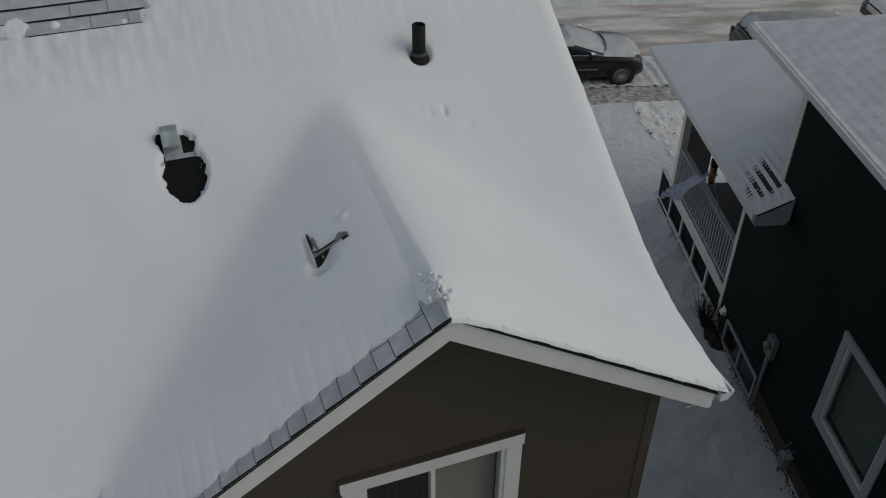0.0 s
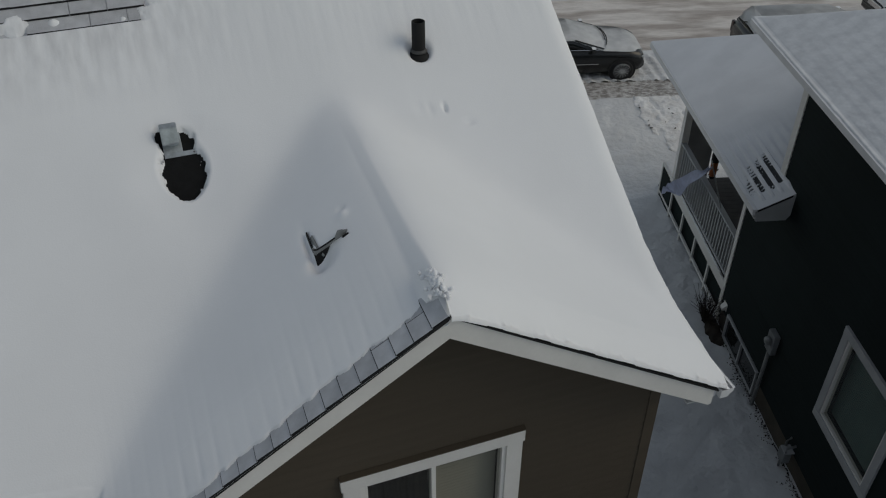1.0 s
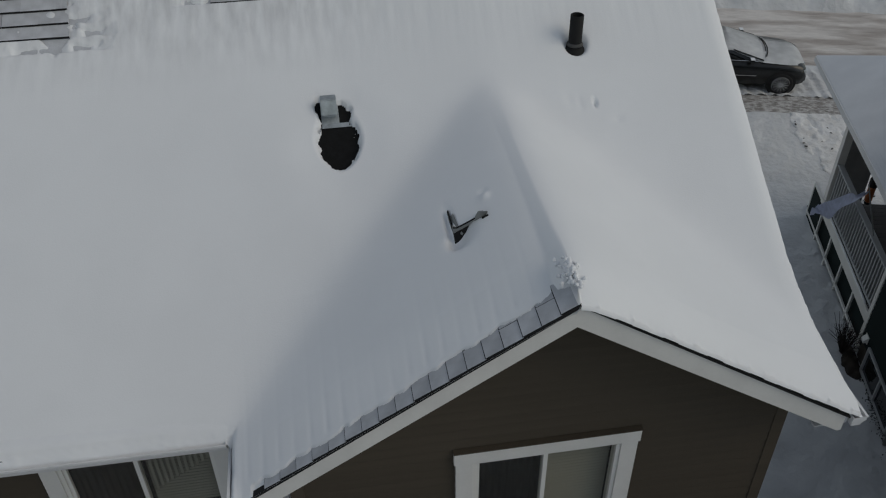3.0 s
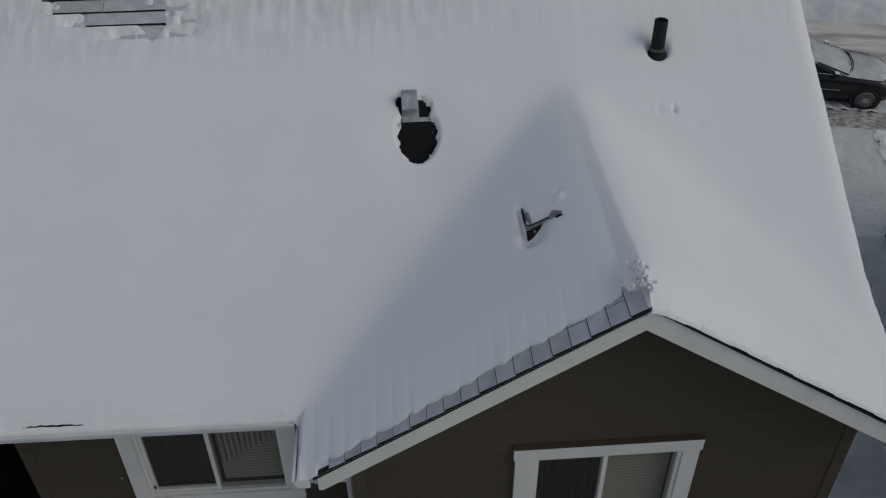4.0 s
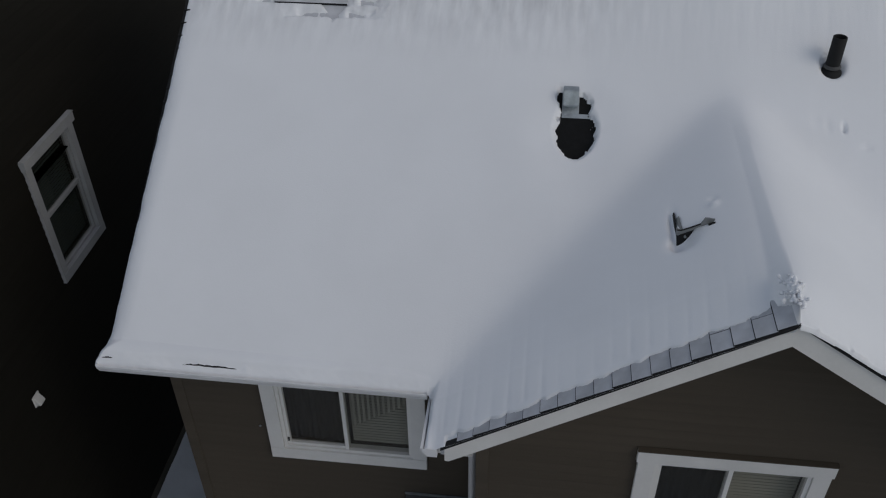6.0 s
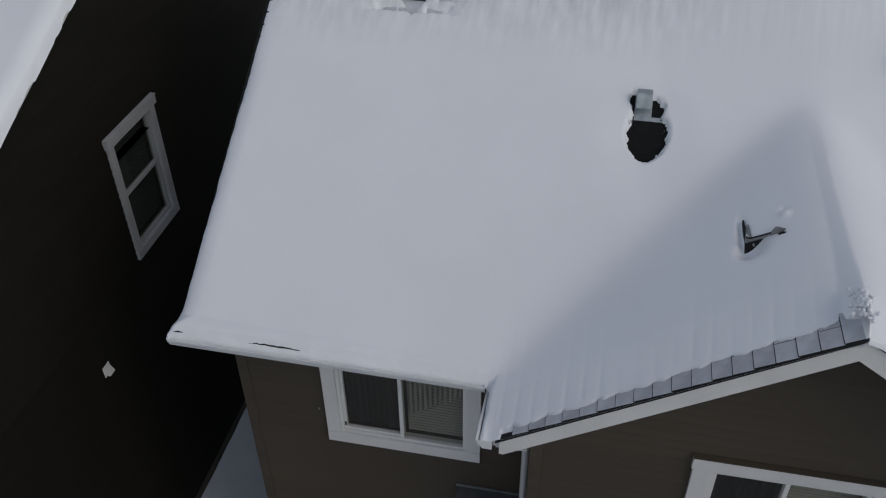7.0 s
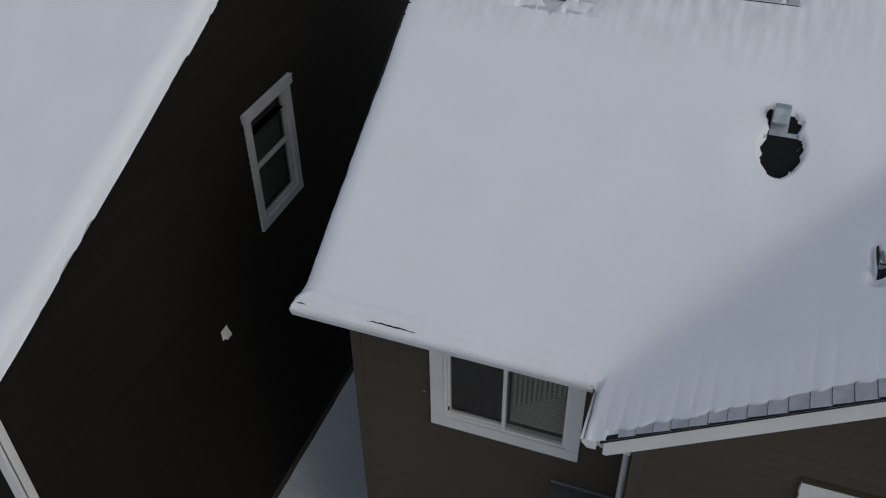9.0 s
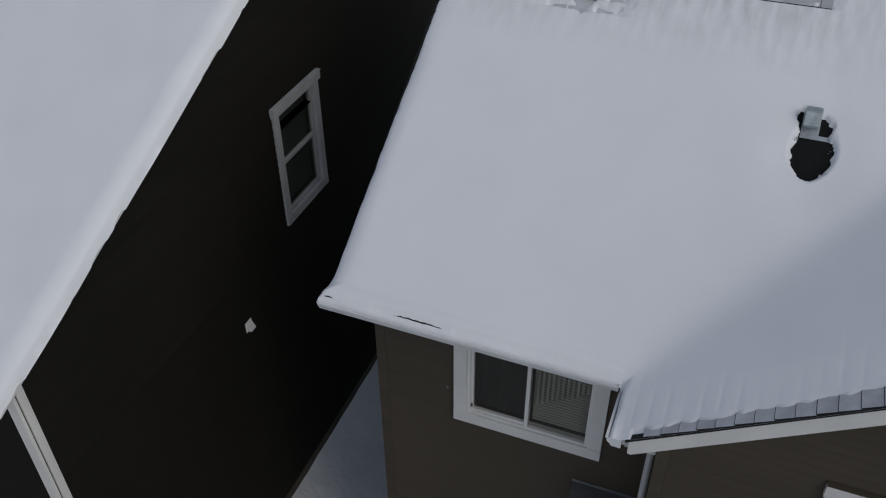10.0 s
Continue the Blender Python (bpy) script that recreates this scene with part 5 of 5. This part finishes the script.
for i in range(58):
    a, h, r = rs.uniform(0, 2 * math.pi), rs.uniform(0.2, 0.75), rs.uniform(0.1, 0.55)
    d = Vector((math.cos(a) * r * 0.6, math.sin(a) * r, h))
    mid = d * 0.5 + Vector((rs.uniform(-0.05, 0.05), rs.uniform(-0.05, 0.05), 0.08))
    bm = tube(bmesh.new(), [(0.03 * math.cos(a), 0.06 * math.sin(a), 0), mid, d], 0.009, 5, 0.35)
    side = mid + Vector((rs.uniform(-0.15, 0.15), rs.uniform(-0.15, 0.15), 0.2))
    tube(bm, [mid, side], 0.005, 4, 0.4)
    part("stem", bm, TWIG, shrub)
su, sv = np.arange(5.30, 5.92, 0.03), np.arange(7.05, 8.60, 0.03)
SU, SV = np.meshgrid(su, sv)
bed = 0.085 - 0.45 * ((SU - 5.82) / 0.4) ** 2 - 0.25 * ((SV - 7.8) / 0.75) ** 2 + 0.02 * ripple(SU, SV, 23, 0.2, 3)
soil = field("dark_mound", su, sv, bed, TWIG)
soil.matrix_world = SKEW
tagged(soil, "low dark brown mound at the foundation beside the porch", "soil", kind="stuff")

# dirt and dead leaves along the charcoal house's foundation
rs = np.random.RandomState(44)
bm = bmesh.new()
for i in range(900):
    v = rs.uniform(1.5, 7.4)
    drift = 0.035 + 0.03 * math.sin(v * 5.1) + 0.03 * math.sin(v * 13.7 + 1) + (0.03 if v > 5.5 else 0.0)
    u = 5.895 - abs(rs.normal(0, 1)) * drift
    got = bmesh.ops.create_icosphere(bm, subdivisions=1, radius=rs.uniform(0.004, 0.014))["verts"]
    turn = rs.uniform(0, 3.14)
    for w in got:
        x, y = w.co.x * 1.6, w.co.y * 0.6
        w.co = Vector((u + x * math.cos(turn) - y * math.sin(turn), v + x * math.sin(turn) + y * math.cos(turn), 0.05 + rs.uniform(-0.015, 0.01) + w.co.z * 0.35))
litter = part("leaf_litter", bm, TWIG)
litter.matrix_world = SKEW
tagged(litter, "dark leaf litter and dirt along the foundation", "litter", kind="stuff")


# ---- parked cars ----
def loft(sections, closed=True):
    """Skin over rings of points."""
    bm = bmesh.new()
    rings = [[bm.verts.new(p) for p in ring] for ring in sections]
    n = len(rings[0])
    for a, b in zip(rings, rings[1:]):
        for k in range(n if closed else n - 1):
            bm.faces.new((a[k], a[(k + 1) % n], b[(k + 1) % n], b[k]))
    if closed:
        bm.faces.new(rings[0][::-1])
        bm.faces.new(rings[-1])
    return bm


def car(at, label, wagon=False):
    ob = thing("car", label, "car", at, "parked cars")
    body = []
    for x, w, lo, hi in ((-2.50, 0.74, 0.42, 0.86), (-2.44, 0.84, 0.32, 0.96), (-2.25, 0.90, 0.26, 1.03), (-1.5, 0.935, 0.22, 1.05), (-0.5, 0.94, 0.20, 1.03), (0.6, 0.94, 0.20, 1.01), (1.2, 0.94, 0.21, 0.99), (1.9, 0.925, 0.24, 0.94), (2.18, 0.89, 0.26, 0.88), (2.31, 0.83, 0.30, 0.82), (2.37, 0.74, 0.40, 0.72)):
        h = hi - lo
        half = [(w * 0.80, lo), (w * 0.97, lo + 0.12 * h), (w, lo + 0.45 * h), (w * 0.985, lo + 0.72 * h), (w * 0.93, lo + 0.92 * h), (w * 0.80, hi), (w * 0.40, hi + 0.02)]
        body.append([(x, y, z) for y, z in half] + [(x, -y, z) for y, z in half[::-1]])
    part("body", loft(body), PAINT, ob, smooth=True)
    roof = []
    tail = ((-2.38, 0.74, 1.02), (-2.02, 0.70, 1.31)) if wagon else ((-1.95, 0.72, 1.02), (-1.10, 0.70, 1.29))
    for x, w, z in (*tail, (-0.5, 0.71, 1.32), (0.25, 0.70, 1.30), (1.10, 0.78, 0.98)):
        b = 1.0
        roof.append([(x, 0.84 if z > 1.1 else w, b), (x, w + 0.03, z - 0.05), (x, w - 0.06, z), (x, 0, z + 0.015), (x, -w + 0.06, z), (x, -w - 0.03, z - 0.05), (x, -0.84 if z > 1.1 else -w, b)])
    part("cabin", loft(roof), DARK_GLASS, ob, "dark side glass", True)
    shell = [[(x, y * 1.01, z + 0.012) for x, y, z in ring[1:6]] for ring in roof[:4]]
    bm = loft(shell, False)
    bmesh.ops.solidify(bm, geom=bm.faces[:], thickness=0.03)
    part("roof_panel", bm, PAINT, ob, smooth=True)
    for s in (-1, 1):
        for x0, x1, t in ((0.30, 1.14, 0.022), (-0.42, -0.40, 0.03), (-1.16, -1.98, 0.05)):
            part("pillar", tube(bmesh.new(), [(x0, s * 0.735, 1.28), (x1, s * 0.82, 1.02)], t, 6), PAINT, ob)
        part("side_strip", block((-1.2, s * 0.948 - 0.008, 0.58), (1.0, s * 0.948 + 0.008, 0.605), 0.003), CHROME, ob)
        part("sill_line", tube(bmesh.new(), [(-1.6, s * 0.86, 1.035), (0.2, s * 0.865, 1.02), (1.0, s * 0.86, 1.0)], 0.012, 6), CHROME, ob)
        part("headlamp", block((2.18, s * 0.70 - 0.12, 0.62), (2.35, s * 0.70 + 0.10, 0.76), 0.03), LAMP_GLASS, ob)
        part("tail_lamp", block((-2.50, s * 0.74 - 0.08, 0.66), (-2.40, s * 0.74 + 0.08, 0.95), 0.02), TAIL, ob)
        mirror = part("mirror", block((0.74, s * 0.98 - 0.09, 1.00), (0.86, s * 0.98 + 0.09, 1.12), 0.03), PAINT, ob)
        part("mirror_snow", block((0.745, s * 0.98 - 0.08, 1.121), (0.855, s * 0.98 + 0.08, 1.135), 0.006), SNOW, mirror)
        for x in (-1.40, 1.70):
            part("wheel_arch", lathe(bmesh.new(), [(0.40, 0), (0.40, 0.012), (0.36, 0.014)], (x, s * 0.93 - 0.006, 0.36), 28, 1), TYRE, ob)
            wheel = part("wheel", lathe(bmesh.new(), [(0.22, -0.10), (0.30, -0.11), (0.335, -0.08), (0.34, 0.0), (0.335, 0.08), (0.30, 0.11), (0.22, 0.10)], (x, s * 0.86, 0.335), 32, 1), TYRE, ob, smooth=True)
            rim = part("rim", lathe(bmesh.new(), [(0.235, -0.02), (0.25, 0.014), (0.205, 0.022), (0.195, -0.01)], (x, s * 0.965, 0.335), 32, 1, False), GREY_TRIM, wheel, "bright alloy rim")
            bm = lathe(bmesh.new(), [(0.055, -0.01), (0.055, 0.012), (0.0, 0.016)], (x, s * 0.965, 0.335), 16, 1)
            for k in range(14):
                a = 2 * math.pi * k / 14
                c, d = math.cos(a), math.sin(a)
                tube(bm, [(x + 0.04 * c, s * 0.972, 0.335 + 0.04 * d), (x + 0.21 * c, s * 0.968, 0.335 + 0.21 * d)], 0.012, 5)
            part("spokes", bm, GREY_TRIM, wheel, "bright alloy spokes")
            part("hub_shade", lathe(bmesh.new(), [(0.205, 0.0), (0.205, 0.004), (0.0, 0.005)], (x, s * 0.945, 0.335), 24, 1), TYRE, wheel)
    part("bumper", block((2.24, -0.74, 0.36), (2.39, 0.74, 0.56), 0.04), PAINT, ob)
    part("grille", block((2.32, -0.42, 0.60), (2.375, 0.42, 0.78), 0.02), CHROME, ob)
    # snow on the bonnet, windscreen, roof and boot
    for name, x0, x1, w, zf in (("bonnet_snow", 1.10, 2.33, 0.89, lambda x: 1.035 - 0.09 * (x - 1.12) - 0.45 * max(0, x - 1.9) ** 2), *([] if wagon else [("boot_snow", -2.42, -1.9, 0.72, lambda x: 1.08)])):
        bm = bmesh.new()
        nx, nyy = 16, 12
        grid = []
        for i in range(nx + 1):
            x = x0 + (x1 - x0) * i / nx
            e = min(1, min(i, nx - i) / 2.0)
            wx = w * (1 - 0.06 * max(0.0, (x - 1.2) / 1.1) - 0.30 * max(0.0, (x - 1.8) / 0.53) ** 2)
            grid.append([bm.verts.new((x, wx * (2 * j / nyy - 1), zf(x) - 0.05 * abs(2 * j / nyy - 1) ** 4 + 0.03 * e * min(1, min(j, nyy - j) / 1.5))) for j in range(nyy + 1)])
        for a, b in zip(grid, grid[1:]):
            for j in range(nyy):
                bm.faces.new((a[j], a[j + 1], b[j + 1], b[j]))
        bmesh.ops.solidify(bm, geom=bm.faces[:], thickness=0.03)
        part(name, bm, FROST, ob, "thin snow lying on the car", True)
    cover = []
    for x, w, z in ((tail[0][0] - 0.02, tail[0][1], 1.06), *[(x, w, z + 0.02) for x, w, z in (tail[1], (-0.5, 0.71, 1.32), (0.25, 0.70, 1.30))], (0.62, 0.735, 1.185), (1.10, 0.80, 1.02)):
        bow = 0.20 if x > 1.0 else 0.10 if x > 0.5 else 0.0
        if wagon and z < 1.1 and x < 0:
            x, z = -2.22, 1.20
        half = [(w + 0.035, -0.06), (w + 0.03, -0.02), (w - 0.05, 0.03), (0.52, 0.04), (0.35, 0.045), (0.12, 0.045)]
        cover.append([(x + bow * (1 - (y / 0.83) ** 2), y, z + dz) for y, dz in half + [(-y, dz) for y, dz in half[::-1]]])
    bm = loft(cover, False)
    bmesh.ops.solidify(bm, geom=bm.faces[:], thickness=0.02)
    part("cabin_snow", bm, FROST, ob, "even snow over the roof and windscreen", True)
    for dx in (0.0, 0.07):
        part("wiper", tube(bmesh.new(), [(1.16 - dx + 0.19 * (1 - (y / 0.83) ** 2), y, 1.075 + dx * 0.5) for y in (-0.66 + 4 * dx, -0.40 + 3 * dx, -0.10 + 2 * dx, 0.20 + dx, 0.48)], 0.014, 6), TYRE, ob)
    if wagon:
        bm = loft([[(-2.36, y, 1.06 - 0.02 * (abs(y) > 0.4)), (-2.25, y, 1.22), (-2.06, y * 0.97, 1.375)] for y in (-0.66, -0.46, 0.46, 0.66)], False)
        bmesh.ops.solidify(bm, geom=bm.faces[:], thickness=0.03)
        part("hatch_snow", bm, SNOW, ob, "snow on the rear window", True)
        part("rear_wiper", tube(bmesh.new(), [(-2.40, 0.30, 1.08), (-2.36, 0.05, 1.16)], 0.014, 6), TYRE, ob)
    return ob


sedan = car(SKEW @ pose(4.78, 19.22, -0.10) @ Matrix.Diagonal((1, 1, 0.94, 1)), "black sedan under thin snow parked at the kerb")
second = car(SKEW @ pose(12.62, 19.08, -0.14) @ Matrix.Diagonal((1, 1, 1.16, 1)), "", True)
third = copy_thing(sedan, SKEW @ pose(17.9, 21.7, -0.15, 0, 0, 180))
tagged(third, "black car under snow standing well up the street", "car", "parked cars")
tagged(second, "dark wagon under thick snow parked farther along the street", "car", "parked cars")


# ---- shingles that show through the snow ----
rs = np.random.RandomState(99)
tabs = {}


def tab_mesh(length, proud):
    key = (round(length, 2), proud)
    if key not in tabs:
        bm = bmesh.new()
        # lies along x, climbs along y; its lower edge stands a little proud
        prism(bm, [(0.0003, 0.0, 0.0), (0.0003, 0.0, proud - 0.005), (0.0003, 0.007, proud), (0.0003, 0.150, 0.003), (0.0003, 0.150, 0.0)], (key[0] - 0.0006, 0, 0))
        me = mesh_of(bm, SHINGLE)
        me.materials.append(EDGE_AND_SHADE)
        # the shadow line under each course is put in as black edge faces
        for f in me.polygons:
            if f.normal.y < -0.4 or (abs(f.normal.x) > 0.5 and proud < 0.018):
                f.material_index = 1
        tabs[key] = me
    return tabs[key]


GS = math.degrees(math.atan(GABLE_SLOPE))
cg = math.cos(radians(GS))
for i in range(19):
    s = (i + 1) * 0.143                     # slope length from the peak down to the lower edge
    if s > 2.70:
        break
    m = pose(-s * cg, 0, GABLE_TOP - s * math.sin(radians(GS)), 0, 0, 0) @ pose(0, 0, 0, 0, -GS, 0) @ pose(0, 0, 0, 0, 0, -90)
    y, first = -0.024, 0.17 if i % 2 else 0.305
    while y < 0.42:
        length = first if y < 0 else 0.305
        piece("shingle", tab_mesh(length, 0.010), roof, m @ pose(-y - length, 0, rs.uniform(0, 0.002)))
        y += length
for i, runs in BARE_ROWS.items():
    if i > 30 or i == 24:
        continue
    x = -5.05 + (0.15 if i % 2 else 0.0)
    while x < -1.0:
        for x0, x1, up in runs:
            a, b = max(x, x0 - 0.03), min(x + 0.305, x1 + 0.03)
            y = MAIN_EAVE[0] + i * 0.1208 + (0.006 if x0 < -3.2 else -0.030)
            if up > 0.1 and b - a > 0.03:
                piece("shingle", tab_mesh(b - a, 0.022), roof, on_main(a, y, rs.uniform(0.0, 0.003)))
        x += 0.305
# course ends that peep out of the snow along the left rake
end_tab = mesh_of(block((-0.010, 0.0, 0.004), (0.05, 0.014, 0.022), 0.002), EDGE_AND_SHADE)
for i in range(9, 30):
    y = MAIN_EAVE[0] + i * 0.1208 + 0.02
    piece("shingle", end_tab, roof, on_main(LEFT - 0.026 + 0.010 * math.sin(i * 5.1), y, 0.0))
